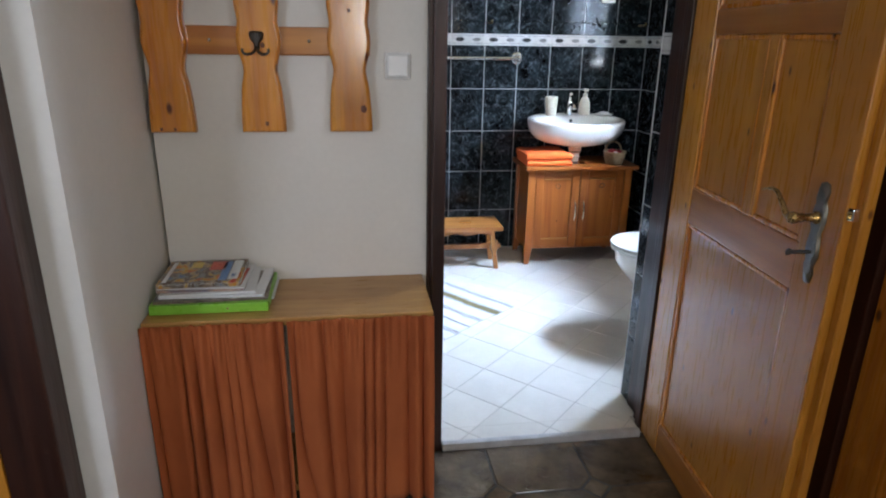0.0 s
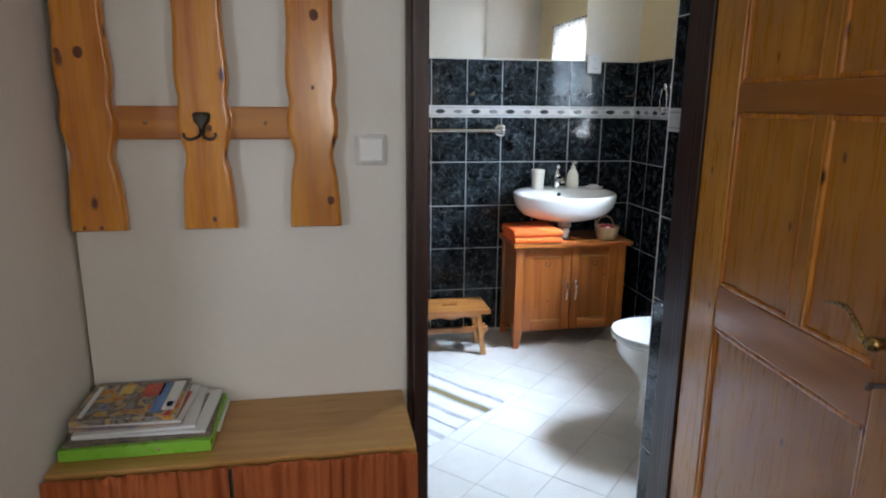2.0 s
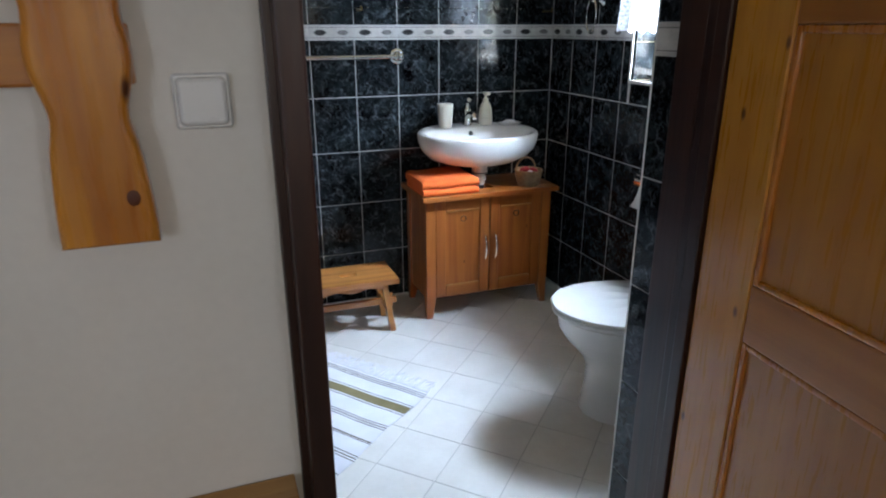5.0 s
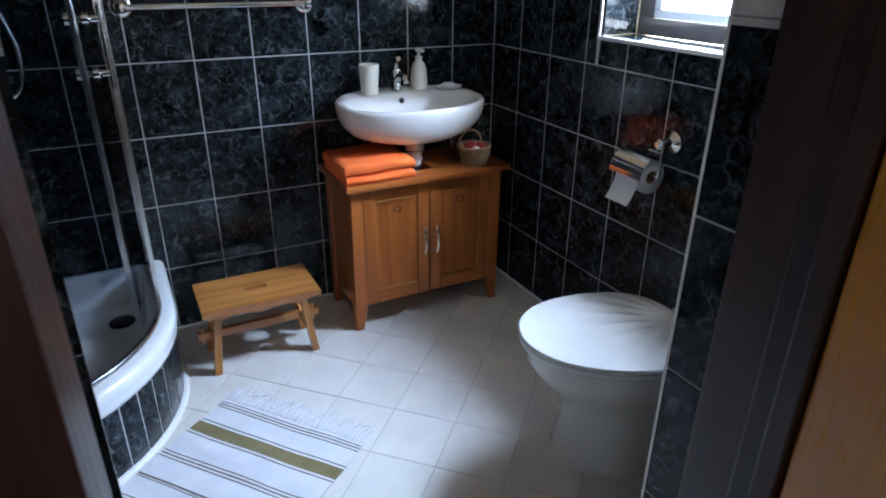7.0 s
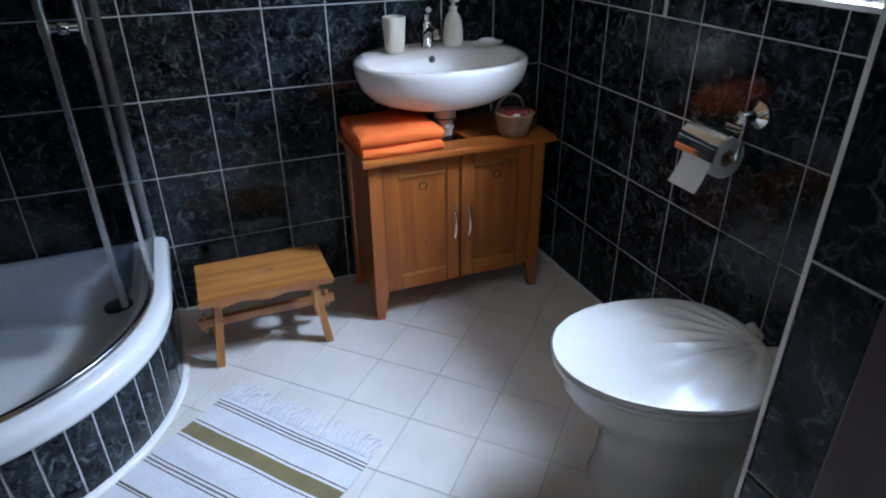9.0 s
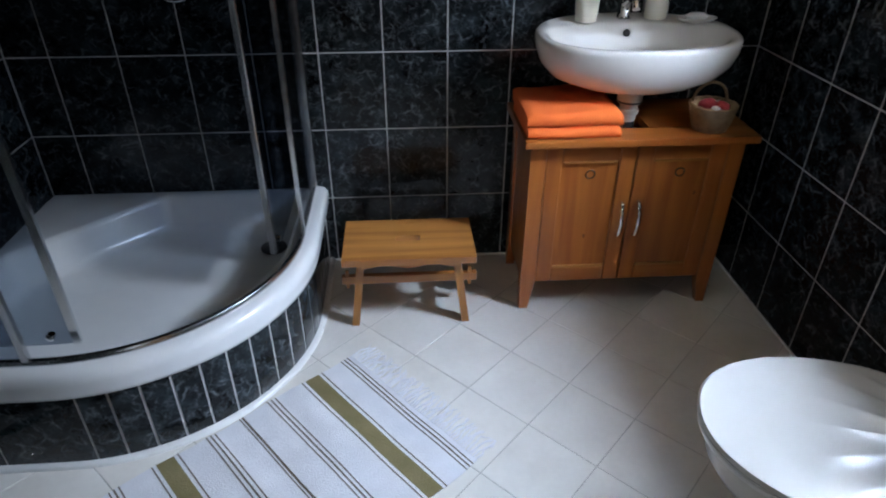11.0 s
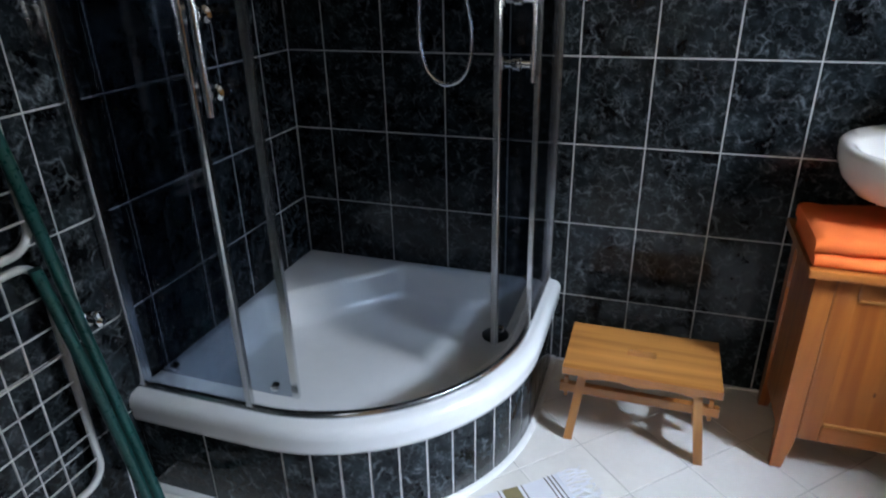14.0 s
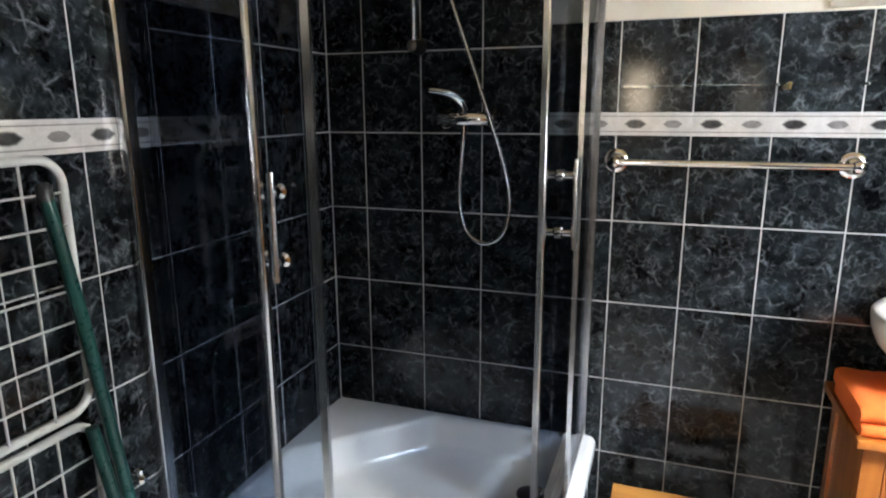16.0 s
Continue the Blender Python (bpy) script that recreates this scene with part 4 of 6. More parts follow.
for name, line in (("wall_profile", quarter(RG, start=0.002, stop=0.030)), ("wall_profile", quarter(RG, start=LG - 0.030, stop=LG - 0.002))):
    part(name, upright(line, -0.014, 0.012), ALU, cabin, "bright aluminium wall profile")
for line in (quarter(RG, start=0.028, stop=0.330), quarter(RG, start=LG - 0.330, stop=LG - 0.028)):
    g = part("fixed_pane", upright(line, -0.003, 0.003), GLASS, cabin)
for line in (quarter(RG, start=0.318, stop=0.334), quarter(RG, start=LG - 0.334, stop=LG - 0.318)):
    part("pane_edge", upright(line, -0.006, 0.006), ALU, cabin)
for s, e, hs, sign in ((0.02, 0.420, 0.352, 1), (LD - 0.450, LD - 0.02, LD - 0.372, -1)):
    g = part("sliding_door", upright(quarter(RD, start=s, stop=e), -0.003, 0.003), GLASS, cabin)
    edge = (e - 0.014, e + 0.002) if sign > 0 else (s - 0.002, s + 0.014)
    part("door_edge", upright(quarter(RD, start=edge[0], stop=edge[1]), -0.006, 0.008), ALU, g, "bright aluminium door edge")
    (hx, hy), (kx, ky) = quarter(RD, start=hs, stop=hs + 0.01)[0], quarter(RD, start=hs, stop=hs + 0.01)[-1]
    d = Vector((kx - hx, ky - hy, 0)).normalized()
    n = Vector((d.y, -d.x, 0))
    p = Vector((hx, hy, 0))
    part("handle", tube(bmesh.new(), [p + n * 0.055 + Vector((0, 0, 0.995)), p + n * 0.055 + Vector((0, 0, 1.215))], 0.0075, 10), ALU, g, "round bar handle")
    for zz in (1.035, 1.175):
        kb = tube(bmesh.new(), [p - n * 0.035 + Vector((0, 0, zz)), p - n * 0.030 + Vector((0, 0, zz)), p - n * 0.012 + Vector((0, 0, zz)), p - n * 0.010 + Vector((0, 0, zz)), p + n * 0.006 + Vector((0, 0, zz)), p + n * 0.010 + Vector((0, 0, zz)), p + n * 0.026 + Vector((0, 0, zz)), p + n * 0.030 + Vector((0, 0, zz)), p + n * 0.050 + Vector((0, 0, zz))], [0.009, 0.017, 0.017, 0.010, 0.010, 0.016, 0.016, 0.010, 0.010], 16)
        part("knob", kb, CHROME, g, "small round chrome knob")
    for q in ((s + 0.05, s + 0.06), (e - 0.06, e - 0.05)):
        (rx, ry) = quarter(RD, start=q[0], stop=q[1])[0]
        rb = lathe(bmesh.new(), [(0.006, -0.008), (0.010, -0.007), (0.010, 0.007), (0.006, 0.008)], pose(rx, ry, ZB + 0.034, 90, 0, math.degrees(math.atan2(d.y, d.x))), 12)
        part("roller", rb, CHROME, g, "small chrome roller")

WY = BACK
shower = thing("shower_mixer", (-0.62, WY, 1.30), "chrome wall shower mixer with a flexible hose", "shower mixer")
vb = bmesh.new()
tube(vb, [(-0.695, WY - 0.052, 1.300), (-0.690, WY - 0.052, 1.300), (-0.535, WY - 0.052, 1.300), (-0.530, WY - 0.052, 1.300)], [0.016, 0.021, 0.021, 0.016], 16)
part("body", vb, CHROME, shower)
for x in (-0.690, -0.535):
    part("rosette", lathe(bmesh.new(), [(0.033, 0), (0.032, 0.006), (0.020, 0.016), (0.015, 0.045)], pose(x, WY, 1.300, 90, 0, 0), 20), CHROME, shower)
part("lever", tube(bmesh.new(), smooth_points([(-0.612, WY - 0.060, 1.322), (-0.615, WY - 0.072, 1.350), (-0.635, WY - 0.095, 1.372), (-0.668, WY - 0.125, 1.380), (-0.690, WY - 0.145, 1.382)]), [0.017 - 0.0004 * i for i in range(25)], 10), CHROME, shower)
part("spout", tube(bmesh.new(), [(-0.612, WY - 0.052, 1.285), (-0.612, WY - 0.054, 1.255), (-0.613, WY - 0.054, 1.235)], [0.014, 0.010, 0.009], 12), CHROME, shower)
part("hose", tube(bmesh.new(), smooth_points([(-0.613, WY - 0.055, 1.245), (-0.620, WY - 0.060, 1.14), (-0.622, WY - 0.065, 1.05), (-0.600, WY - 0.070, 0.965), (-0.545, WY - 0.075, 0.928), (-0.485, WY - 0.075, 0.955), (-0.462, WY - 0.075, 1.04), (-0.478, WY - 0.072, 1.15), (-0.530, WY - 0.070, 1.31), (-0.590, WY - 0.068, 1.48), (-0.645, WY - 0.066, 1.63), (-0.705, WY - 0.066, 1.80), (-0.745, WY - 0.068, 1.93)], 8), 0.0075, 8), ALU, shower, "ribbed grey metal hose")
rail = thing("shower_riser_rail", (-0.772, WY, 1.50), "chrome shower riser rail with a hand shower", "shower rail")
part("bar", tube(bmesh.new(), [(-0.772, WY - 0.050, 1.515), (-0.772, WY - 0.050, 2.12)], 0.010, 12), ALU, rail)
for zz in (1.515, 2.10):
    part("bracket", lathe(bmesh.new(), [(0.022, 0), (0.024, 0.006), (0.018, 0.03), (0.020, 0.052), (0.016, 0.066), (0.006, 0.070)], pose(-0.772, WY, zz, 90, 0, 0), 18), PEWTER, rail, "round grey end bracket")
part("hand_shower", tube(bmesh.new(), smooth_points([(-0.748, WY - 0.070, 1.93), (-0.752, WY - 0.085, 2.0), (-0.760, WY - 0.13, 2.06), (-0.765, WY - 0.18, 2.05)]), 0.016, 12), CHROME, rail)

# ---- fittings on the back wall ----
rl = thing("towel_rail", (0.13, WY, 1.183), "chrome towel rail with round rosettes", "towel rail")
part("bar", tube(bmesh.new(), [(-0.167, WY - 0.060, 1.183), (0.425, WY - 0.060, 1.183)], 0.0095, 14), CHROME, rl)
for x in (-0.167, 0.425):
    ro = part("rosette", lathe(bmesh.new(), [(0.033, 0), (0.034, 0.005), (0.028, 0.010), (0.022, 0.011), (0.020, 0.016), (0.012, 0.022)], pose(x, WY, 1.183, 90, 0, 0), 28), CHROME, rl)
    part("post", lathe(bmesh.new(), [(0.010, 0.018), (0.010, 0.045), (0.016, 0.052), (0.017, 0.062), (0.013, 0.070), (0.004, 0.073)], pose(x, WY, 1.183, 90, 0, 0), 20), CHROME, ro)

sh = thing("glass_shelf", (0.5, WY, 1.385), "long narrow clear glass shelf on brass pins", "shelf")
gs = part("shelf_board", box(bmesh.new(), -0.20, 1.195, WY - 0.095, WY - 0.001, 1.383, 1.389, 0.001), SHELF_GLASS, sh)
gs.visible_shadow = False
for x in (0.247, 1.17):
    part("pin", tube(bmesh.new(), [(x, WY, 1.379), (x, WY - 0.085, 1.379), (x, WY - 0.090, 1.392)], 0.0045, 8), BRASS, sh, "small brass shelf pin")
mr = thing("wall_mirror", (0.62, WY + 0.01, 1.58), "frameless rectangular wall mirror above the tiles", "mirror")
part("mirror_glass", box(bmesh.new(), 0.330, 0.905, WY - 0.002, WY + 0.0095, 1.572, 2.20, 0.001), MIRROR, mr)
so = thing("power_socket", (0.962, WY, 1.55), "white double power socket with two round wells", "socket")
part("plate", box(bmesh.new(), 0.921, 1.003, WY - 0.012, WY + 0.009, 1.502, 1.604, 0.004), PLASTIC, so)
for zz in (1.530, 1.577):
    wl = part("well", lathe(bmesh.new(), [(0.019, 0), (0.019, 0.004), (0.016, 0.004), (0.015, 0.001), (0.002, 0.001)], pose(0.962, WY - 0.0118, zz, 90, 0, 0), 24), PLASTIC, so)
    # Flat black dots paint the darkness of the two contact holes.
    hb = bmesh.new()
    for dx in (-0.008, 0.008):
        lathe(hb, [(0.0025, 0), (0.0025, 0.0006)], pose(0.962 + dx, WY - 0.0129, zz, 90, 0, 0), 8)
    part("contact_hole", hb, DARK, wl)

# ---- fittings on the window wall ----
tr = thing("towel_ring", (RIGHT, 3.33, 1.42), "brass-toned towel ring on a round rosette", "towel ring")
part("rosette", lathe(bmesh.new(), [(0.030, 0), (0.030, 0.005), (0.020, 0.012), (0.012, 0.020), (0.012, 0.042), (0.016, 0.050), (0.010, 0.058)], pose(RIGHT, 3.33, 1.42, 0, -90, 0), 24), CHROME, tr)
rg = [Vector((RIGHT - 0.045 + 0.01 * math.sin(a), 3.345 + 0.052 * math.sin(a), 1.352 + 0.070 * math.cos(a))) for a in (2 * math.pi * k / 36 for k in range(37))]
part("ring", tube(bmesh.new(), rg, 0.004, 8), CHROME, tr)

tp = thing("toilet_paper_holder", (RIGHT, 2.71, 0.80), "chrome toilet paper holder with a lid", "paper holder")
part("rosette", lathe(bmesh.new(), [(0.032, 0), (0.033, 0.005), (0.024, 0.012), (0.013, 0.020), (0.013, 0.055), (0.017, 0.062), (0.008, 0.070)], pose(RIGHT, 2.712, 0.832, 0, -90, 0), 24), CHROME, tp)
part("arm", tube(bmesh.new(), smooth_points([(RIGHT - 0.055, 2.698, 0.832), (RIGHT - 0.060, 2.695, 0.80), (RIGHT - 0.062, 2.695, 0.742), (RIGHT - 0.062, 2.715, 0.735), (RIGHT - 0.062, 2.85, 0.735)]), 0.005, 8), CHROME, tp)
lid = bmesh.new()
arc = [(0.062 * math.cos(a), 0.062 * math.sin(a)) for a in (radians(v) for v in range(60, 195, 9))]
prof = arc + [(u * 0.975, v * 0.975) for u, v in reversed(arc)]
skin(lid, [[Vector((RIGHT - 0.062 + u, y, 0.735 + v)) for u, v in prof] for y in (2.705, 2.84)])
part("lid", lid, CHROME, tp, "curved chrome lid")
part("hinge_pin", tube(bmesh.new(), [(RIGHT - 0.040, 2.702, 0.800), (RIGHT - 0.040, 2.765, 0.800)], 0.005, 8), CHROME, tp)
roll = thing("toilet_roll", (RIGHT - 0.062, 2.77, 0.735), "half-used white toilet roll with a loose end", "toilet roll")
rb = bmesh.new()
skin(rb, [[Vector((RIGHT - 0.062 + r * math.cos(a), y, 0.728 + r * math.sin(a))) for a in (2 * math.pi * k / 28 for k in range(28))] for y, r in ((2.72, 0.021), (2.7195, 0.050), (2.721, 0.052), (2.818, 0.052), (2.82, 0.050), (2.8195, 0.021), (2.72, 0.021))], caps=False)
part("paper", rb, PAPER, roll)
part("tube", skin(bmesh.new(), [[Vector((RIGHT - 0.062 + r * math.cos(a), y, 0.728 + r * math.sin(a))) for a in (2 * math.pi * k / 20 for k in range(20))] for y, r in ((2.721, 0.020), (2.819, 0.020), (2.819, 0.0185), (2.721, 0.0185), (2.721, 0.020))], caps=False), WICKER, roll, "brown cardboard core")
fb = bmesh.new()
fl_pts = [(RIGHT - 0.112, 0.730), (RIGHT - 0.118, 0.70), (RIGHT - 0.131, 0.672), (RIGHT - 0.147, 0.648)]
skin(fb, [[Vector((x + t, y, zz)) for t in (0, 0.0012) for y in ((2.722, 2.818) if t == 0 else (2.818, 2.722))] for x, zz in fl_pts])
part("loose_end", fb, PAPER, roll)

vc = thing("window_curtain", (1.19, 2.8, 1.30), "short white lace curtain on a dark rod at the window", "curtain")
part("rod", tube(bmesh.new(), [(RIGHT - 0.045, 2.40, 1.905), (RIGHT - 0.045, 3.10, 1.905)], 0.007, 10), FRAME, vc)
for y in (2.42, 3.08):
    part("rod_bracket", tube(bmesh.new(), [(RIGHT + 0.010, y, 1.905), (RIGHT - 0.045, y, 1.905)], 0.005, 8), FRAME, vc)
cb = bmesh.new()
grid = []
for j in range(21):
    v = j / 20
    row = []
    for i in range(91):
        u = i / 90
        y = 2.44 + (0.615 + 0.045 * v) * u
        row.append(cb.verts.new((RIGHT - 0.045 - (0.012 + 0.012 * v) * math.sin(u * 58 + 0.8 * math.sin(u * 9)) - 0.012 * v, y, 1.912 - 0.63 * v + 0.012 * abs(math.sin(u * 31)) * v * v)))
    grid.append(row)
for a, b in zip(grid, grid[1:]):
    for i in range(90):
        cb.faces.new((a[i], b[i], b[i + 1], a[i + 1]))
cu = part("cloth", soft(cb), LACE, vc, "thin white lace")
mod = cu.modifiers.new("thickness", "SOLIDIFY")
mod.thickness = 0.001

# ---- wash basin, vanity, and what stands on them ----
BX = 0.757
basin = thing("wash_basin", (BX, WY, 0.70), "white ceramic wall-hung oval wash basin", "wash basin")


def oval(t, half, front, back, squash=2.3):
    """A point of the basin's outline: wide, round in front, flat at the wall."""
    c, s = math.cos(t), math.sin(t)
    x = half * math.copysign(abs(c) ** (2 / squash), c)
    y = (front if s < 0 else back) * math.copysign(abs(s) ** (2 / squash), s)
    return x, y


MID = WY - 0.190


def basin_ring(z, k, front, back, dy=0.0, n=72):
    """One ring of the basin; the rim rises a little towards the wall."""
    tilt = 0.075 * min(1.0, max(0.0, (z - 0.73) / 0.07))
    return [Vector((BX + x, MID + y + dy, z + tilt * (y + 0.17))) for x, y in (oval(2 * math.pi * i / n, 0.292 * k, front, back) for i in range(n))]


rings = [basin_ring(0.700, 0.14, 0.03, 0.05, -0.05), basin_ring(0.703, 0.34, 0.075, 0.09, -0.035), basin_ring(0.714, 0.62, 0.118, 0.150, -0.012), basin_ring(0.736, 0.84, 0.146, 0.180), basin_ring(0.768, 0.95, 0.163, 0.186), basin_ring(0.798, 0.99, 0.170, 0.187),
         basin_ring(0.822, 1.0, 0.173, 0.188), basin_ring(0.832, 0.995, 0.171, 0.188), basin_ring(0.837, 0.975, 0.165, 0.187),
         basin_ring(0.836, 0.93, 0.152, 0.105), basin_ring(0.830, 0.885, 0.140, 0.092), basin_ring(0.800, 0.80, 0.120, 0.080), basin_ring(0.765, 0.60, 0.085, 0.055), basin_ring(0.742, 0.30, 0.04, 0.03), basin_ring(0.738, 0.08, 0.015, 0.01)]
part("bowl", skin(bmesh.new(), rings), CERAMIC, basin)
# The bowl is not pierced; a black disc paints the hole's shade.
part("overflow", lathe(bmesh.new(), [(0.011, 0), (0.011, 0.003), (0.008, 0.004)], pose(BX - 0.006, MID + 0.083, 0.828, 72, 0, 0), 18), DARK, basin, "dark disc painting the shade inside the overflow hole")
tap = thing("basin_tap", (BX - 0.005, WY - 0.06, 0.860), "small chrome mixer tap with a lever", "tap")
part("body", lathe(bmesh.new(), [(0.022, 0.0), (0.022, 0.010), (0.017, 0.016), (0.016, 0.065), (0.018, 0.075), (0.012, 0.084)], pose(BX - 0.005, WY - 0.060, 0.860), 20), CHROME, tap)
part("spout", tube(bmesh.new(), smooth_points([(BX - 0.005, WY - 0.065, 0.902), (BX - 0.004, WY - 0.10, 0.922), (BX - 0.003, WY - 0.135, 0.920), (BX - 0.003, WY - 0.150, 0.902)]), [0.014, 0.014, 0.014, 0.013, 0.013, 0.013, 0.012, 0.012, 0.012, 0.012, 0.012, 0.012, 0.012, 0.012, 0.012, 0.012, 0.012, 0.012, 0.012], 12), CHROME, tap)
part("lever", tube(bmesh.new(), smooth_points([(BX - 0.005, WY - 0.058, 0.942), (BX - 0.008, WY - 0.07, 0.972), (BX - 0.015, WY - 0.105, 0.985)]), 0.009, 10), CHROME, tap)
cup = whole("beaker", lathe(bmesh.new(), [(0.026, 0), (0.031, 0.002), (0.037, 0.098), (0.0375, 0.108), (0.035, 0.111), (0.033, 0.108), (0.028, 0.006)], pose(0.630, 3.665, 0.858), 32), IVORY, "tall ivory plastic beaker on the basin", "beaker")
soap = thing("soap_dispenser", (0.845, 3.685, 0.860), "ivory plastic pump soap bottle on the basin", "soap bottle")
part("bottle", lathe(bmesh.new(), [(0.029, 0), (0.033, 0.004), (0.034, 0.03), (0.030, 0.075), (0.022, 0.098), (0.013, 0.108), (0.012, 0.114)], pose(0.845, 3.685, 0.860), 28), IVORY, soap)
part("collar", lathe(bmesh.new(), [(0.014, 0.114), (0.014, 0.124), (0.006, 0.126), (0.006, 0.142)], pose(0.845, 3.685, 0.860), 20), IVORY, soap)
part("pump_head", box(bmesh.new(), 0.835, 0.855, 3.652, 3.697, 1.001, 1.014, 0.004), IVORY, soap)
dish = thing("soap_dish", (0.957, 3.648, 0.857), "flat white oval soap dish on the basin", "soap dish")
part("dish", lathe(bmesh.new(), [(0.030, 0), (0.040, 0.004), (0.046, 0.012), (0.044, 0.013), (0.036, 0.007), (0.005, 0.006)], pose(0.957, 3.648, 0.857) @ Matrix.Diagonal((1.35, 0.8, 1, 1)), 32), CERAMIC, dish)
part("soap", lathe(bmesh.new(), [(0.012, 0), (0.024, 0.003), (0.026, 0.010), (0.018, 0.017), (0.004, 0.019)], pose(0.957, 3.648, 0.8635) @ Matrix.Diagonal((1.3, 0.85, 1, 1)), 24), PAPER, dish, "white bar of soap")
trap = thing("drain_trap", (0.745, 3.515, 0.56), "pale grey plastic drain pipe under the basin", "drain pipe")
part("pipe", lathe(bmesh.new(), [(0.036, 0.096), (0.036, 0.062), (0.026, 0.058), (0.024, 0.012), (0.021, 0.010), (0.019, -0.04)], pose(0.745, 3.515, 0.60), 20), PIPE, trap)
part("lower_pipe", lathe(bmesh.new(), [(0.0235, -0.036), (0.0235, 0.004), (0.021, 0.008)], pose(0.745, 3.515, 0.60), 16), DARK, trap, "black pipe end in the cabinet top")
part("nut", lathe(bmesh.new(), [(0.028, 0.030), (0.030, 0.032), (0.030, 0.044), (0.028, 0.046)], pose(0.745, 3.515, 0.60), 12), PIPE, trap)
part("seal", lathe(bmesh.new(), [(0.0355, 0.0), (0.0375, 0.001), (0.0375, 0.005), (0.0355, 0.006)], pose(0.745, 3.515, 0.664), 16), DARK, trap, "black rubber seal")

van = thing("vanity_cabinet", (0.757, 3.56, 0.0), "amber pine vanity cabinet with two panelled doors", "cabinet")
VX0, VX1, VY0, VY1 = 0.444, 1.072, 3.412, 3.705
part("top", boxes((0.420, 1.096, 3.378, 3.470, 0.578, 0.600, 0.004), (0.420, 0.700, 3.470, 3.712, 0.578, 0.600), (0.800, 1.096, 3.470, 3.712, 0.578, 0.600), (0.700, 0.800, 3.560, 3.712, 0.578, 0.600)), VANITY_ACROSS, van)
# Black sheet below the opening stands in for the cabinet's dark inside.
part("pipe_cutout", boxes((0.701, 0.799, 3.471, 3.559, 0.560, 0.566)), DARK, van, "dark sheet painting the shade inside the pipe cut-out")


def leg(x0, x1, y0, y1, tx, ty):
    """A square post that tapers below the carcass on its inner faces."""
    rings = []
    for zz, k in ((0.0, 0.62), (0.085, 0.95), (0.100, 1.0), (0.578, 1.0)):
        w, d = (x1 - x0) * k, (y1 - y0) * k
        ax, ay = (x0, y0) if tx > 0 else (x1 - w, y0)
        if ty < 0:
            ay = y1 - d
        rings.append([Vector((ax, ay, zz)), Vector((ax + w, ay, zz)), Vector((ax + w, ay + d, zz)), Vector((ax, ay + d, zz))])
    return skin(bmesh.new(), rings)


for x0, tx in ((VX0, 1), (VX1 - 0.045, -1)):
    for y0, ty in ((VY0, 1), (VY1 - 0.040, -1)):
        part("leg", leg(x0, x0 + 0.045, y0, y0 + 0.040, tx, ty), VANITY, van)
part("side", box(bmesh.new(), VX0 + 0.008, VX0 + 0.024, VY0 + 0.040, VY1 - 0.040, 0.09, 0.578), VANITY, van)
part("side", box(bmesh.new(), VX1 - 0.024, VX1 - 0.008, VY0 + 0.040, VY1 - 0.040, 0.09, 0.578), VANITY, van)
part("floor_board", box(bmesh.new(), VX0 + 0.024, VX1 - 0.024, VY0 + 0.02, VY1 - 0.01, 0.092, 0.106), VANITY_ACROSS, van)
part("back", box(bmesh.new(), VX0 + 0.045, VX1 - 0.045, VY1 - 0.012, VY1 - 0.004, 0.09, 0.578), VANITY, van)
xm = (VX0 + VX1) / 2
for x0, x1, hx in ((VX0 + 0.047, xm - 0.002, xm - 0.026), (xm + 0.002, VX1 - 0.047, xm + 0.026)):
    dz0, dz1, y0, y1 = 0.104, 0.572, VY0 + 0.001, VY0 + 0.019
    dr = part("cabinet_door", boxes((x0, x0 + 0.048, y0, y1, dz0, dz1, 0.004), (x1 - 0.048, x1, y0, y1, dz0, dz1, 0.004)), VANITY, van)
    for ra, rb in ((dz0, dz0 + 0.050), (dz1 - 0.050, dz1)):
        part("rail", boxes((x0 + 0.048, x1 - 0.048, y0, y1, ra, rb, 0.005)), VANITY_ACROSS, dr)
    part("panel", box(bmesh.new(), x0 + 0.046, x1 - 0.046, y0 + 0.007, y1 - 0.003, dz0 + 0.048, dz1 - 0.048), VANITY, dr)
    # Raised lip of the panel; its paler wood paints in the bevel's highlight.
    for zb in (dz0 + 0.050, dz1 - 0.058):
        part("bead", box(bmesh.new(), x0 + 0.052, x1 - 0.052, y0 - 0.001, y0 + 0.009, zb, zb + 0.008, 0.003), STOOL, dr)
    cxp = (x0 + x1) / 2 + 0.004
    part("carved_ring", tube(bmesh.new(), [Vector((cxp + 0.013 * math.cos(a), y0 + 0.0065, 0.478 + 0.013 * math.sin(a))) for a in (2 * math.pi * k / 20 for k in range(21))], 0.0025, 6), FRAME, dr, "dark carved ring ornament")
    part("handle", tube(bmesh.new(), smooth_points([(hx, y0, 0.272), (hx, y0 - 0.014, 0.280), (hx, y0 - 0.024, 0.310), (hx, y0 - 0.027, 0.330), (hx, y0 - 0.024, 0.350), (hx, y0 - 0.014, 0.380), (hx, y0, 0.388)]), 0.0052, 10), CHROME, dr, "curved brushed steel bow handle")


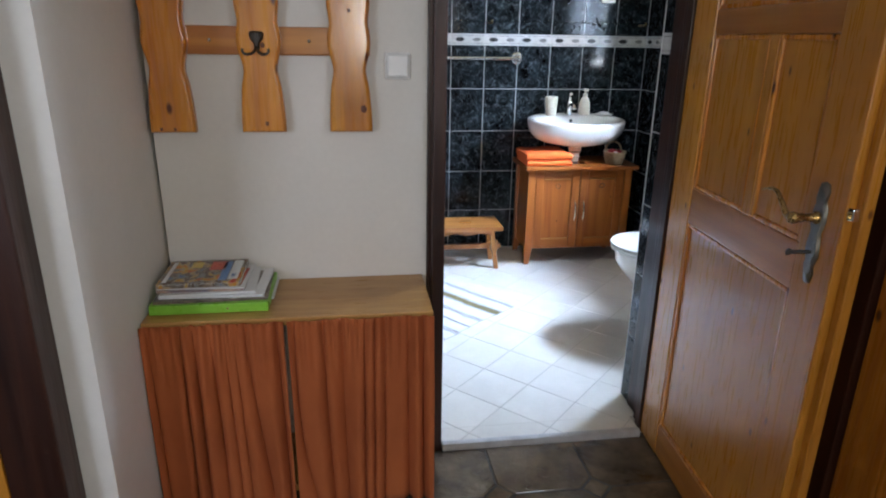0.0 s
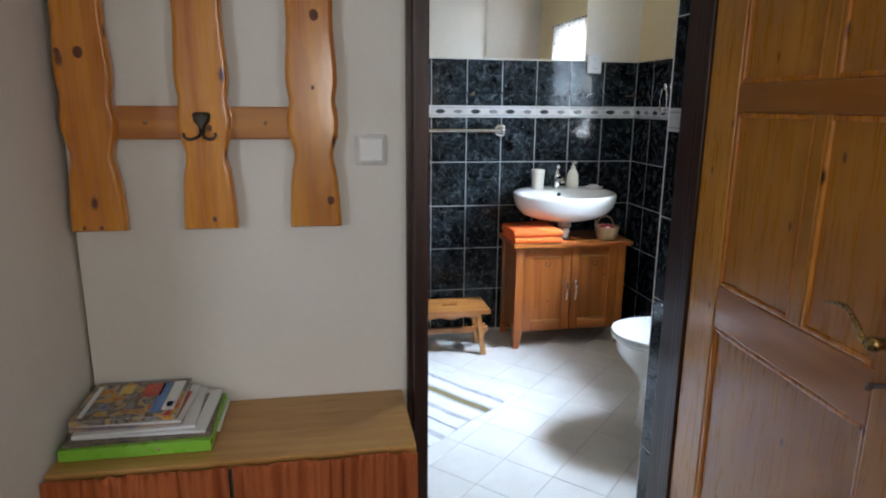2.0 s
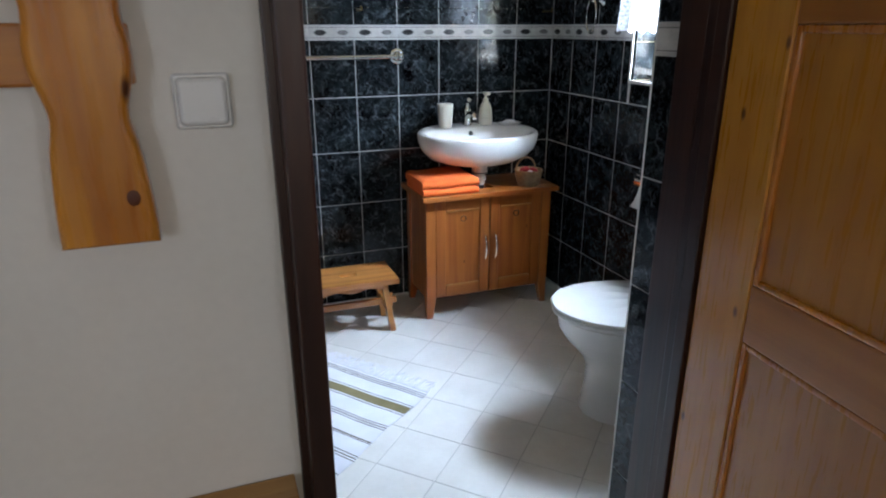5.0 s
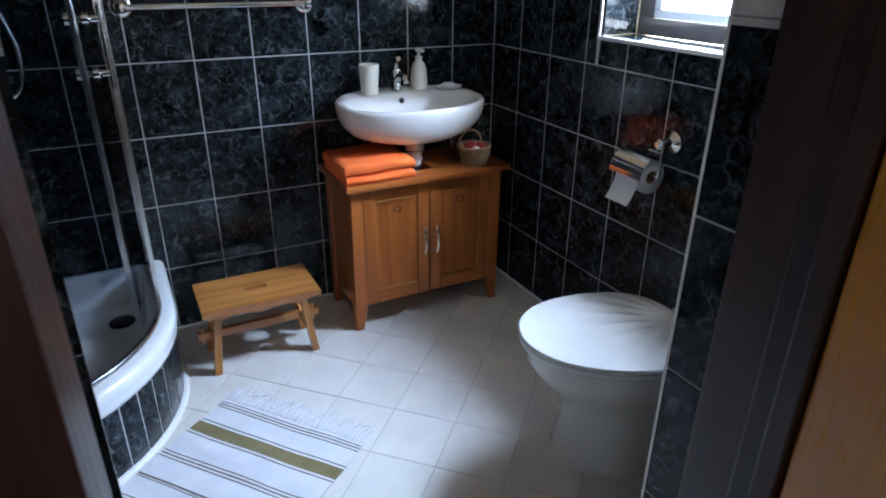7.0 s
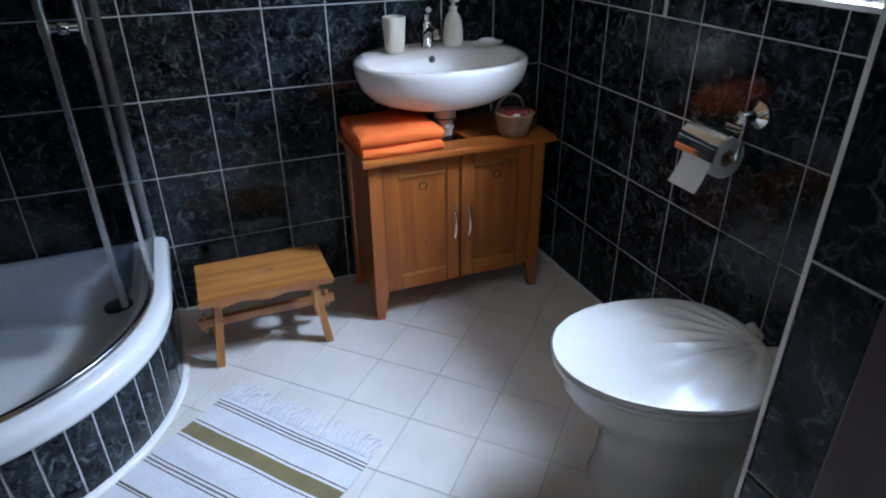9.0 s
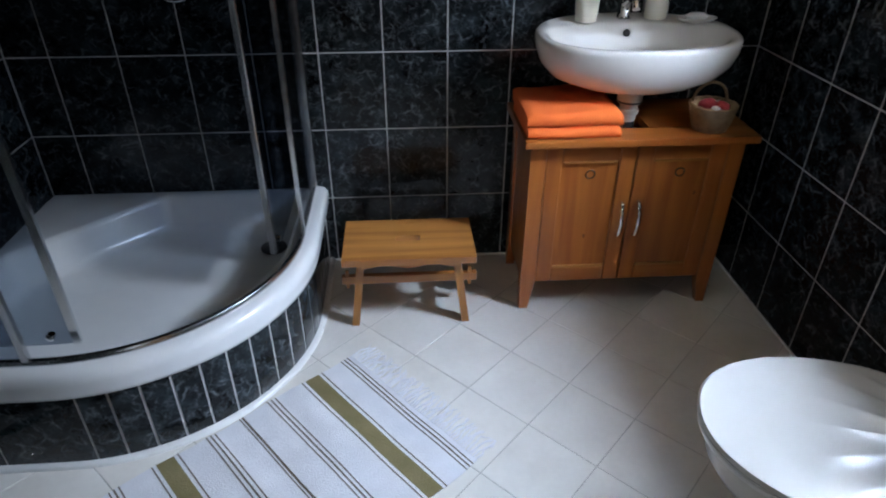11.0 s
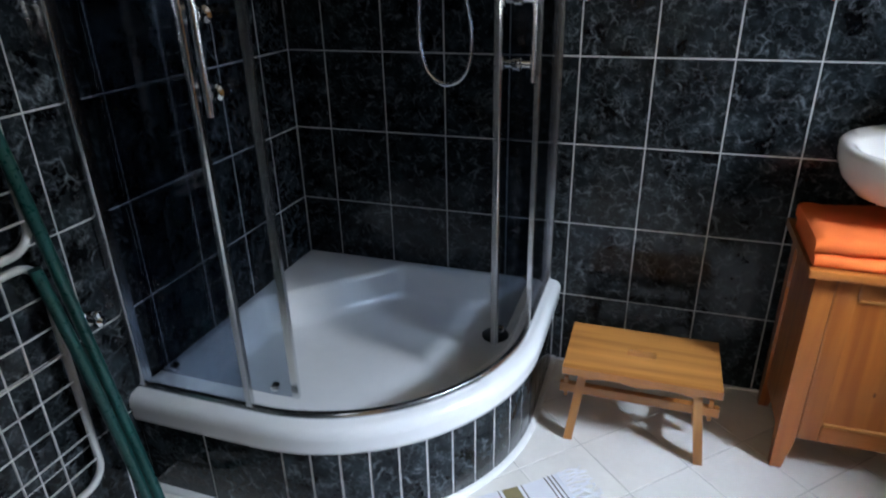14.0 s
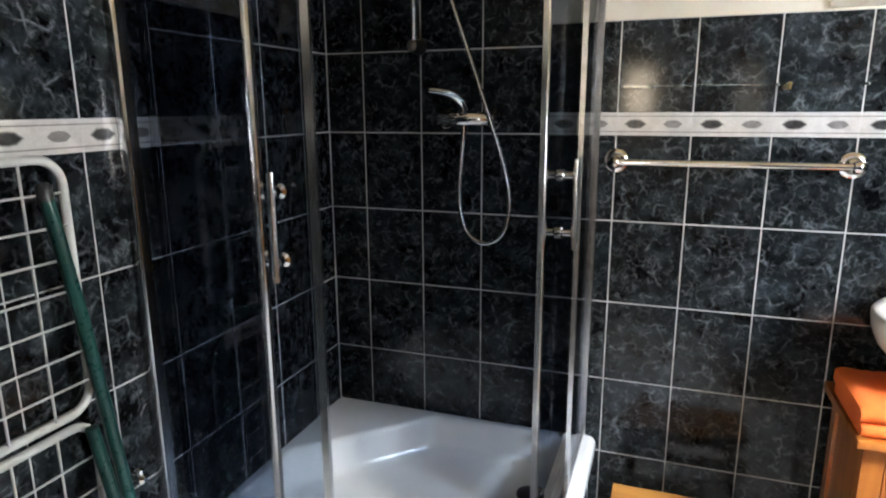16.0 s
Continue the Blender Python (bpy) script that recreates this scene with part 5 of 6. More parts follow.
def folded_towel(x0, x1, y0, y1, z0, h, seed):
    """A folded towel: a soft slab whose front shows the rolled fold."""
    rnd = random.Random(seed)
    n = 28
    prof = [(y1, z0), (y0 + h * 0.5, z0)] + [(y0 + h * 0.5 - h * 0.5 * math.sin(a), z0 + h * 0.5 - h * 0.5 * math.cos(a)) for a in (math.pi * k / 8 for k in range(1, 8))] + [(y0 + h * 0.5, z0 + h), (y1 - 0.01, z0 + h), (y1, z0 + h * 0.8)]
    rings = []
    for i in range(n + 1):
        u = i / n
        e = min(1.0, 0.82 + 0.18 * math.sin(min(1, min(u, 1 - u) * 14) * math.pi / 2))
        wob = 0.0025 * math.sin(u * 7 + seed) + rnd.uniform(-0.0008, 0.0008)
        rings.append([Vector((x0 + (x1 - x0) * u, y + wob, z0 + (zz - z0) * e + (wob if zz > z0 + h * 0.5 else 0))) for y, zz in prof])
    return skin(bmesh.new(), rings)


for k, (x0, x1, y0, y1) in enumerate(((0.428, 0.690, 3.388, 3.640), (0.424, 0.692, 3.392, 3.650))):
    tw = whole("folded_towel", folded_towel(x0, x1, y0, y1, 0.601 + k * 0.032, 0.031 + 0.010 * k, 2 + k), TOWEL, "folded orange terry towel on the vanity top", "towel", "orange towels on the vanity")

bk = thing("wicker_basket", (0.968, 3.45, 0.60), "small round wicker basket with a hoop handle", "basket")
wb = bmesh.new()
KX, KY = 0.968, 3.450
rings = []
for i in range(13):
    v = i / 12
    r = 0.046 + 0.017 * math.sin(v * 1.45)
    rings.append([Vector((KX + (r + 0.0022 * (1 if (k + i) % 2 else -1)) * math.cos(a), KY + (r + 0.0022 * (1 if (k + i) % 2 else -1)) * math.sin(a), 0.6005 + 0.072 * v)) for k, a in ((k, 2 * math.pi * k / 36) for k in range(36))])
rings += [[Vector((KX + r * math.cos(a), KY + r * math.sin(a), zz)) for a in (2 * math.pi * k / 36 for k in range(36))] for r, zz in ((0.059, 0.674), (0.055, 0.660), (0.041, 0.606))]
part("bowl", skin(wb, rings), WICKER, bk)
part("rim", tube(bmesh.new(), [Vector((KX + 0.063 * math.cos(a), KY + 0.063 * math.sin(a), 0.673 + 0.0015 * math.sin(a * 14))) for a in (2 * math.pi * k / 42 for k in range(43))], 0.0045, 7), WICKER, bk)
part("hoop", tube(bmesh.new(), [Vector((KX + 0.050 * math.cos(a), KY + 0.030, 0.672 + 0.055 * math.sin(a))) for a in (math.pi * k / 20 for k in range(21))], 0.004, 7), WICKER, bk, "twisted wicker hoop handle")
for k, (dx, dy, m, r) in enumerate(((-0.015, 0.0, RED_CLOTH, 0.028), (0.022, 0.014, PAPER, 0.016), (0.016, -0.014, RED_CLOTH, 0.024), (-0.006, -0.030, PAPER, 0.013))):
    it = bmesh.new()
    bmesh.ops.create_icosphere(it, subdivisions=3, radius=r, matrix=pose(KX + dx, KY + dy, 0.668) @ Matrix.Diagonal((1, 1, 0.75, 1)))
    for v in it.verts:
        v.co += v.normal * 0.004 * noise.noise(v.co * 60)
    whole("rolled_cloth", soft(it), m, "small rolled cloth in the wicker basket", "cloth", "cloths in the basket")

# ---- stool ----
st = thing("wooden_stool", (0.088, 3.455, 0.0), "low pine step stool with a hand slot", "stool")
SX0, SX1, SY0, SY1, SZ = -0.112, 0.288, 3.330, 3.570, 0.262
hx0, hx1, hy0, hy1 = 0.048, 0.124, 3.436, 3.466
part("seat", boxes((SX0, SX1, SY0, hy0, SZ - 0.022, SZ), (SX0, SX1, hy1, SY1, SZ - 0.022, SZ), (SX0, hx0, hy0, hy1, SZ - 0.022, SZ), (hx1, SX1, hy0, hy1, SZ - 0.022, SZ)), STOOL, st)


def slant(p0, p1, w, d):
    """A square post from p0 up to p1."""
    a, b = Vector(p0), Vector(p1)
    return skin(bmesh.new(), smooth=False, rings=[[q + Vector((sx * w / 2, sy * d / 2, 0)) for sx, sy in ((-1, -1), (1, -1), (1, 1), (-1, 1))] for q in (a, b)])


for x, xs in ((-0.088, -0.058), (0.262, 0.232)):
    for y, ys in ((3.372, 3.392), (3.540, 3.515)):
        part("leg", slant((x, y, 0.0), (xs, ys, SZ - 0.022), 0.024, 0.032), STOOL_UP, st)
    part("cross_rail", boxes((x * 0.5 + xs * 0.5 - 0.010, x * 0.5 + xs * 0.5 + 0.010, 3.395, 3.515, 0.095, 0.130, 0.002)), STOOL_UP, st)
for y in (3.375, 3.530):
    ab, top, bot = bmesh.new(), [], []
    ps = [(-0.058 + 0.29 * k / 24) for k in range(25)]
    for yy in (y - 0.006, y + 0.006):
        top.append([ab.verts.new((x, yy, SZ - 0.022)) for x in ps])
        bot.append([ab.verts.new((x, yy, SZ - 0.052 - 0.006 * math.cos(4 * math.pi * (x + 0.058) / 0.29))) for x in ps])
    for i in range(24):
        ab.faces.new((top[0][i], top[0][i + 1], bot[0][i + 1], bot[0][i]))
        ab.faces.new((top[1][i], bot[1][i], bot[1][i + 1], top[1][i + 1]))
        ab.faces.new((bot[0][i], bot[0][i + 1], bot[1][i + 1], bot[1][i]))
    bmesh.ops.recalc_face_normals(ab, faces=ab.faces[:])
    part("apron", ab, STOOL, st)
part("stretcher", boxes((-0.130, 0.305, 3.444, 3.464, 0.098, 0.128, 0.003)), STOOL, st)
for x in (-0.112, 0.282):
    part("wedge", boxes((x - 0.006, x + 0.006, 3.448, 3.460, 0.080, 0.146, 0.002)), STOOL_UP, st)

# ---- toilet ----
wc = thing("toilet", (0.86, 2.455, 0.0), "white ceramic toilet with a shell-patterned lid", "toilet")
TY = 2.455


def egg(cx, cy, front, back, half, z, n=64):
    """An egg-shaped ring, long towards -x."""
    out = []
    for k in range(n):
        a = 2 * math.pi * k / n
        c, s = math.cos(a), math.sin(a)
        out.append(Vector((cx + (back if c > 0 else front) * math.copysign(abs(c) ** (0.82 if c > 0 else 1.0), c), cy + half * math.copysign(abs(s) ** 0.92, s), z)))
    return out


FY = TY + 0.020
YAW = Matrix.Rotation(radians(-21.0), 4, "Z")
PIVOT = Vector((0.82, TY, 0.0))


def yawed(bm):
    """The pan stands slightly askew to the wall."""
    bmesh.ops.rotate(bm, cent=PIVOT, matrix=YAW, verts=bm.verts[:])
    bmesh.ops.translate(bm, verts=bm.verts[:], vec=(0.024, 0.016, 0.0))
    return bm


def lid_ring(d, z, n=64):
    return egg(0.845, TY, 0.282 + d, 0.192 + d, 0.203 + d, z, n)


part("bowl", yawed(skin(bmesh.new(), [egg(0.90, FY, 0.212, 0.28, 0.142, 0.0), egg(0.90, FY, 0.212, 0.28, 0.142, 0.012), egg(0.90, FY, 0.205, 0.28, 0.134, 0.04), egg(0.90, FY - 0.004, 0.196, 0.27, 0.124, 0.12), egg(0.90, FY - 0.010, 0.203, 0.25, 0.128, 0.19),
                                egg(0.89, TY, 0.225, 0.22, 0.142, 0.245), egg(0.87, TY, 0.255, 0.18, 0.172, 0.300), egg(0.855, TY, 0.264, 0.170, 0.190, 0.340), egg(0.85, TY, 0.264, 0.170, 0.194, 0.385), egg(0.85, TY, 0.256, 0.165, 0.188, 0.391)])), CERAMIC, wc)
part("rear_block", yawed(box(bmesh.new(), 1.00, 1.190, TY - 0.075, TY + 0.062, 0.10, 0.380, 0.018, 3)), CERAMIC, wc)
part("trapway", yawed(tube(bmesh.new(), smooth_points([(0.985, FY - 0.078, 0.0), (0.985, FY - 0.082, 0.08), (1.000, FY - 0.085, 0.165), (1.045, FY - 0.085, 0.235), (1.110, FY - 0.080, 0.262), (1.185, FY - 0.070, 0.262)]), [0.050 + 0.0006 * min(i, 10) for i in range(31)], 18)), CERAMIC, wc, "bulging trapway on the pan's flank")
part("flank_groove", yawed(tube(bmesh.new(), smooth_points([(0.905, FY - 0.1375, 0.035), (0.900, FY - 0.128, 0.11), (0.893, FY - 0.1225, 0.185)]), 0.0035, 8)), CERAMIC, wc)
part("seat_ring", yawed(skin(bmesh.new(), [lid_ring(-0.010, 0.392), lid_ring(-0.004, 0.396), lid_ring(-0.004, 0.404), lid_ring(-0.010, 0.4075)])), PLASTIC, wc)
HX = 1.030


def shell(p, rise):
    """A gently domed lid with thin ribs that fan out from the hinge and fade towards the middle."""
    a = math.atan2(p.y - TY, HX - p.x)
    d = math.hypot(p.y - TY, HX - p.x)
    near = max(0.0, 1.0 - d / 0.30) * min(1.0, d / 0.05)
    return 0.4225 + 0.011 * (1 - (1 - rise) ** 2) + 0.010 * near * min(1.0, rise * 4) * (1 - abs(math.sin(a * 12.0)))


rings = [lid_ring(-0.010, 0.408, 240), lid_ring(-0.002, 0.411, 240), lid_ring(0.0, 0.416, 240), lid_ring(-0.004, 0.4225, 240)]
for k in range(1, 40):
    s = 1 - k / 40
    rings.append([Vector((0.87 + (p.x - 0.87) * s, TY + (p.y - TY) * s, 0)) for p in lid_ring(-0.004, 0.0, 240)])
    for p in rings[-1]:
        p.z = shell(p, 1 - s)
part("lid", yawed(skin(bmesh.new(), rings)), CERAMIC, wc, "white lid with fanned shell ridges")
for dy in (-0.075, 0.075):
    part("hinge", yawed(lathe(bmesh.new(), [(0.012, -0.022), (0.014, -0.020), (0.014, 0.020), (0.012, 0.022)], pose(1.045, TY + dy, 0.405, 90, 0, 0), 14)), PLASTIC, wc)
part("fixing_cap", yawed(lathe(bmesh.new(), [(0.012, 0), (0.012, 0.012), (0.008, 0.020), (0.002, 0.022)], pose(0.742, FY + 0.075, 0.085, 0, -90, 0), 12)), PLASTIC, wc, "white fixing cap")

# ---- rug ----
rug = thing("rug", (-0.095, 3.208, 0.001), "white cotton rug with olive and brown stripes and fringes", "rug", turn=-140.6)
RL, RW = 0.80, 0.522


def rug_height(u, v):
    return 0.0045 + 0.0025 * math.sin(u * 14 + 2.0 * math.sin(v * 9)) * math.sin(v * 11 + 1) + 0.004 * math.exp(-((u - 0.20 - 0.10 * v) / 0.03) ** 2) * (0.5 + 0.5 * math.sin(v * 12)) + 0.004 * math.exp(-((u - 0.46 + 0.12 * v) / 0.025) ** 2)


def rug_band(u0, u1, lift, v0=0.0, v1=RW):
    """A woven band that follows the rug's ripples."""
    nu, nv = max(1, int((u1 - u0) / 0.012)), 40
    bm, tops, lows = bmesh.new(), [], []
    for i in range(nu + 1):
        u = u0 + (u1 - u0) * i / nu
        wob = 0.004 * math.sin(u * 17)
        tops.append([bm.verts.new((u, v0 + (v1 - v0) * j / nv + wob, rug_height(u, v0 + (v1 - v0) * j / nv) + lift)) for j in range(nv + 1)])
    lows = [[bm.verts.new((v.co.x, v.co.y, v.co.z - 0.0035)) for v in row] for row in tops]
    for i in range(nu):
        for j in range(nv):
            bm.faces.new((tops[i][j], tops[i + 1][j], tops[i + 1][j + 1], tops[i][j + 1]))
            bm.faces.new((lows[i][j], lows[i][j + 1], lows[i + 1][j + 1], lows[i + 1][j]))
    for i in range(nu):
        for j in (0, nv):
            bm.faces.new((tops[i][j], lows[i][j], lows[i + 1][j], tops[i + 1][j]))
    for i in (0, nu):
        for j in range(nv):
            bm.faces.new((tops[i][j], tops[i][j + 1], lows[i][j + 1], lows[i][j]))
    bmesh.ops.recalc_face_normals(bm, faces=bm.faces[:])
    return bm


part("weave", soft(rug_band(0.0, RL, 0.0)), RUG_WHITE, rug)
LINES = []
for c in (0.028, 0.268, 0.448, 0.688):
    LINES += [(c - 0.014, 0.0035), (c - 0.003, 0.0045), (c + 0.009, 0.0035)]
LINES += [(0.353, 0.006), (0.363, 0.003)]
for u, w in LINES:
    part("stripe", rug_band(u, u + w, 0.0006), RUG_DARK, rug, "thin brown woven stripe")
for c in (0.140, 0.565, 0.76):
    part("stripe", rug_band(c - 0.022, c + 0.022, 0.0006), RUG_OLIVE, rug, "broad olive woven stripe")
    for e in (-0.034, 0.030):
        part("stripe", rug_band(c + e, c + e + 0.0035, 0.0006), RUG_DARK, rug, "thin brown woven stripe")
rnd = random.Random(4)
for end, sgn in ((0.0, -1), (RL, 1)):
    fb = bmesh.new()
    for k in range(62):
        v = RW * (k + 0.5) / 62 + rnd.uniform(-0.002, 0.002)
        pts = [(end, v, rug_height(end, v))]
        for j in range(1, 5):
            pts.append((end + sgn * (0.019 * j + rnd.uniform(-0.003, 0.003)), v + rnd.uniform(-0.005, 0.005) * j * 0.7, 0.004 + rnd.uniform(0, 0.004)))
        tube(fb, pts, [0.0028, 0.0032, 0.0026, 0.0024, 0.0012], 5)
    part("fringe", fb, RUG_WHITE, rug, "knotted white cotton fringe")

# ---- clothes airer ----
air = thing("clothes_airer", (-1.03, 2.50, 0.0), "folded clothes airer with white wires and green legs", "clothes airer")


def rounded_loop(y0, y1, z0, z1, x, r=0.05, n=6):
    pts = []
    for cy, cz, a0 in ((y1 - r, z1 - r, 0), (y0 + r, z1 - r, 90), (y0 + r, z0 + r, 180), (y1 - r, z0 + r, 270)):
        pts += [Vector((x, cy + r * math.cos(radians(a0 + 90 * k / n)), cz + r * math.sin(radians(a0 + 90 * k / n)))) for k in range(n + 1)]
    return pts + [pts[0]]


for z0, z1, x in ((0.765, 1.250, -1.065), (0.180, 0.735, -1.070)):
    fr_ = part("wire_panel", tube(bmesh.new(), rounded_loop(2.02, 2.705, z0, z1, x), 0.0085, 10), WHITE_WIRE, air, "white tubular frame strung with wires")
    for k in range(7):
        y = 2.08 + 0.09 * k
        part("upright_wire", tube(bmesh.new(), [(x + 0.006, y, z0 + 0.004), (x + 0.006, y, z1 - 0.004)], 0.0024, 6), WHITE_WIRE, fr_)
    for k in range(1, 8):
        zz = z0 + (z1 - z0) * k / 8
        part("cross_wire", tube(bmesh.new(), [(x + 0.011, 2.03, zz), (x + 0.011, 2.695, zz)], 0.0022, 6), WHITE_WIRE, fr_)
part("leg", tube(bmesh.new(), smooth_points([(-1.050, 2.655, 1.195), (-1.044, 2.690, 0.95), (-1.035, 2.735, 0.55), (-1.010, 2.765, 0.18), (-0.985, 2.760, 0.05), (-0.960, 2.720, 0.016), (-0.965, 2.60, 0.014), (-0.985, 2.2, 0.014)]), 0.0125, 12), GREEN, air, "dark green painted tube leg")
part("leg", tube(bmesh.new(), smooth_points([(-1.040, 2.675, 0.735), (-1.020, 2.700, 0.50), (-1.005, 2.725, 0.25), (-0.995, 2.735, 0.10)]), 0.0125, 12), GREEN, air, "dark green painted tube leg")
part("leg", tube(bmesh.new(), smooth_points([(-1.050, 2.06, 1.195), (-1.035, 2.02, 0.6), (-0.99, 2.05, 0.05), (-0.985, 2.2, 0.014)]), 0.0125, 12), GREEN, air, "dark green painted tube leg")
part("end_cap", lathe(bmesh.new(), [(0.014, -0.016), (0.014, 0.010), (0.008, 0.016)], pose(-1.050, 2.655, 1.195), 12), DARK, air)
vl = thing("wall_valve", (LEFT, 2.80, 0.545), "small chrome wall valve with a tap head", "valve")
part("body", lathe(bmesh.new(), [(0.018, 0), (0.018, 0.005), (0.010, 0.010), (0.010, 0.035), (0.013, 0.040), (0.006, 0.046)], pose(LEFT, 2.800, 0.545, 0, 90, 0), 18), CHROME, vl)
part("tap_head", lathe(bmesh.new(), [(0.009, 0), (0.012, 0.004), (0.011, 0.016), (0.004, 0.020)], pose(LEFT + 0.030, 2.800, 0.550), 14), CHROME, vl)

# ---- tiles ----
MESHES = {}


def tile_mesh(w, h, t=0.006, bevel=0.0015, mat=TILE):
    """A flat tile with an eased edge, its back at zero and its face at t."""
    key = (round(w, 4), round(h, 4), t, mat.name)
    if key not in MESHES:
        bm = bmesh.new()
        w2, h2 = w / 2, h / 2
        skin(bm, [[Vector((sx * a, sy * b, z)) for sx, sy in ((-1, -1), (1, -1), (1, 1), (-1, 1))] for a, b, z in ((w2, h2, 0), (w2, h2, t - bevel * 0.6), (w2 - bevel, h2 - bevel, t))], smooth=False)
        me = bpy.data.meshes.new("tile")
        bm.to_mesh(me)
        bm.free()
        me.materials.append(mat)
        MESHES[key] = me
    return MESHES[key]


def place(name, me, parent, at, right, up):
    r, u = Vector(right), Vector(up)
    m = Matrix((r, u, r.cross(u))).transposed().to_4x4()
    m.translation = at
    ob = new(name, me)
    ob.parent = parent
    jig = 0.0025
    ob.matrix_basis = m @ pose(0, 0, random.uniform(-0.0004, 0.0003), random.uniform(-jig, jig) * 57, random.uniform(-jig, jig) * 57, 0)
    return ob


def border_mesh(w):
    """A pale border tile with two lines and a row of dark and grey diamonds."""
    key = ("border", round(w, 4))
    if key in MESHES:
        return MESHES[key]
    bm = bmesh.new()
    h = 0.058

    def flat(points, z, mi):
        lo, hi = [bm.verts.new((x, y, z - 0.004)) for x, y in points], [bm.verts.new((x, y, z)) for x, y in points]
        fs = [bm.faces.new(hi)] + [bm.faces.new((lo[i], lo[(i + 1) % len(lo)], hi[(i + 1) % len(hi)], hi[i])) for i in range(len(hi))]
        for f in fs:
            f.material_index = mi

    flat([(-w / 2, -h / 2), (w / 2, -h / 2), (w / 2, h / 2), (-w / 2, h / 2)], 0.006, 0)
    for y in (-0.0215, 0.0215):
        flat([(-w / 2, y - 0.0012), (w / 2, y - 0.0012), (w / 2, y + 0.0012), (-w / 2, y + 0.0012)], 0.0063, 2)
    for x, mi in ((-0.05, 1), (0.05, 2)):
        if abs(x) + 0.033 <= w / 2:
            flat([(x - 0.031, 0), (x - 0.016, -0.0115), (x, -0.0135), (x + 0.016, -0.0115), (x + 0.031, 0), (x + 0.016, 0.0115), (x, 0.0135), (x - 0.016, 0.0115)], 0.0064, 2 if mi == 1 else 0)
            flat([(x - 0.026, 0), (x - 0.014, -0.009), (x, -0.0108), (x + 0.014, -0.009), (x + 0.026, 0), (x + 0.014, 0.009), (x, 0.0108), (x - 0.014, 0.009)], 0.0067, mi)
    bmesh.ops.recalc_face_normals(bm, faces=bm.faces[:])
    me = bpy.data.meshes.new("border_tile")
    bm.to_mesh(me)
    bm.free()
    for m in (BORDER, BORDER_DARK, BORDER_GREY):
        me.materials.append(m)
    MESHES[key] = me
    return me


GAP = 0.0036


def tile_field(parent, cols, rows, to_world, right, up, skip=None, border=None):
    """Tiles between the joint lines cols (along the wall) and rows (in height)."""
    for a, b in zip(cols, cols[1:]):
        for z0, z1 in zip(rows, rows[1:]):
            if b - a < 0.02 or z1 - z0 < 0.02:
                continue
            if skip and skip((a + b) / 2, (z0 + z1) / 2):
                continue
            place("tile", tile_mesh(b - a - GAP, z1 - z0 - GAP), parent, to_world((a + b) / 2, (z0 + z1) / 2), right, up)
        if border and not (skip and skip((a + b) / 2, (border[0] + border[1]) / 2)):
            place("border_tile", border_mesh(b - a - GAP * 0.6), parent, to_world((a + b) / 2, (border[0] + border[1]) / 2), right, up)


BACK_COLS = [LEFT] + [0.43 + 0.2 * k for k in range(-7, 4)] + [RIGHT]
LOW, UPPER = ZL, [BORDER_Z, TILE_TOP]
T = 0.006
i_shower = [c for c in BACK_COLS if c <= SHOWER_X + 0.01]
i_room = [c for c in BACK_COLS if c >= SHOWER_X - 0.01]
on_back = lambda a, z: Vector((a, BACK + T, z))
tile_field(wall_back, i_room, LOW, on_back, (1, 0, 0), (0, 0, 1), border=(1.2555, 1.3165))
tile_field(wall_back, i_room, UPPER, on_back, (1, 0, 0), (0, 0, 1))
TALL_ROWS = ZL + [1.5055, 1.7555, 2.0055, 2.2555]
tile_field(wall_back, i_shower, TALL_ROWS[1:], on_back, (1, 0, 0), (0, 0, 1))
LEFT_COLS = [FRONT] + [2.79 + 0.2 * k for k in range(-4, 5)] + [BACK]
on_left = lambda a, z: Vector((LEFT - T, a, z))
l_room, l_shower = [c for c in LEFT_COLS if c <= SHOWER_Y + 0.01], [c for c in LEFT_COLS if c >= SHOWER_Y - 0.01]
tile_field(wall_left, l_room, LOW, on_left, (0, 1, 0), (0, 0, 1), border=(1.2555, 1.3165))
tile_field(wall_left, l_room, UPPER, on_left, (0, 1, 0), (0, 0, 1))
tile_field(wall_left, l_shower, TALL_ROWS[1:], on_left, (0, 1, 0), (0, 0, 1))
on_right = lambda a, z: Vector((RIGHT + T, a, z))
RIGHT_COLS = [FRONT + 0.0] + [3.555 - 0.2 * k for k in range(8, -1, -1) if 3.555 - 0.2 * k > FRONT + 0.03] + [BACK]
far, near = [W1 + 0.012] + [c for c in RIGHT_COLS if c > W1 + 0.03], [c for c in RIGHT_COLS if c < W0 - 0.03] + [W0]
tile_field(wall_right, RIGHT_COLS, ZL[:5], on_right, (0, -1, 0), (0, 0, 1))
mid = [W0] + [c for c in RIGHT_COLS if W0 + 0.02 < c < W1 - 0.02] + [W1]
tile_field(wall_right, mid, [1.0055, S0 - 0.010], on_right, (0, -1, 0), (0, 0, 1))
for cols in (far, near):
    tile_field(wall_right, cols, [1.0055, 1.2555], on_right, (0, -1, 0), (0, 0, 1), border=(1.2555, 1.3165))
    tile_field(wall_right, cols, UPPER, on_right, (0, -1, 0), (0, 0, 1))
on_front = lambda a, z: Vector((a, FRONT - T, z))
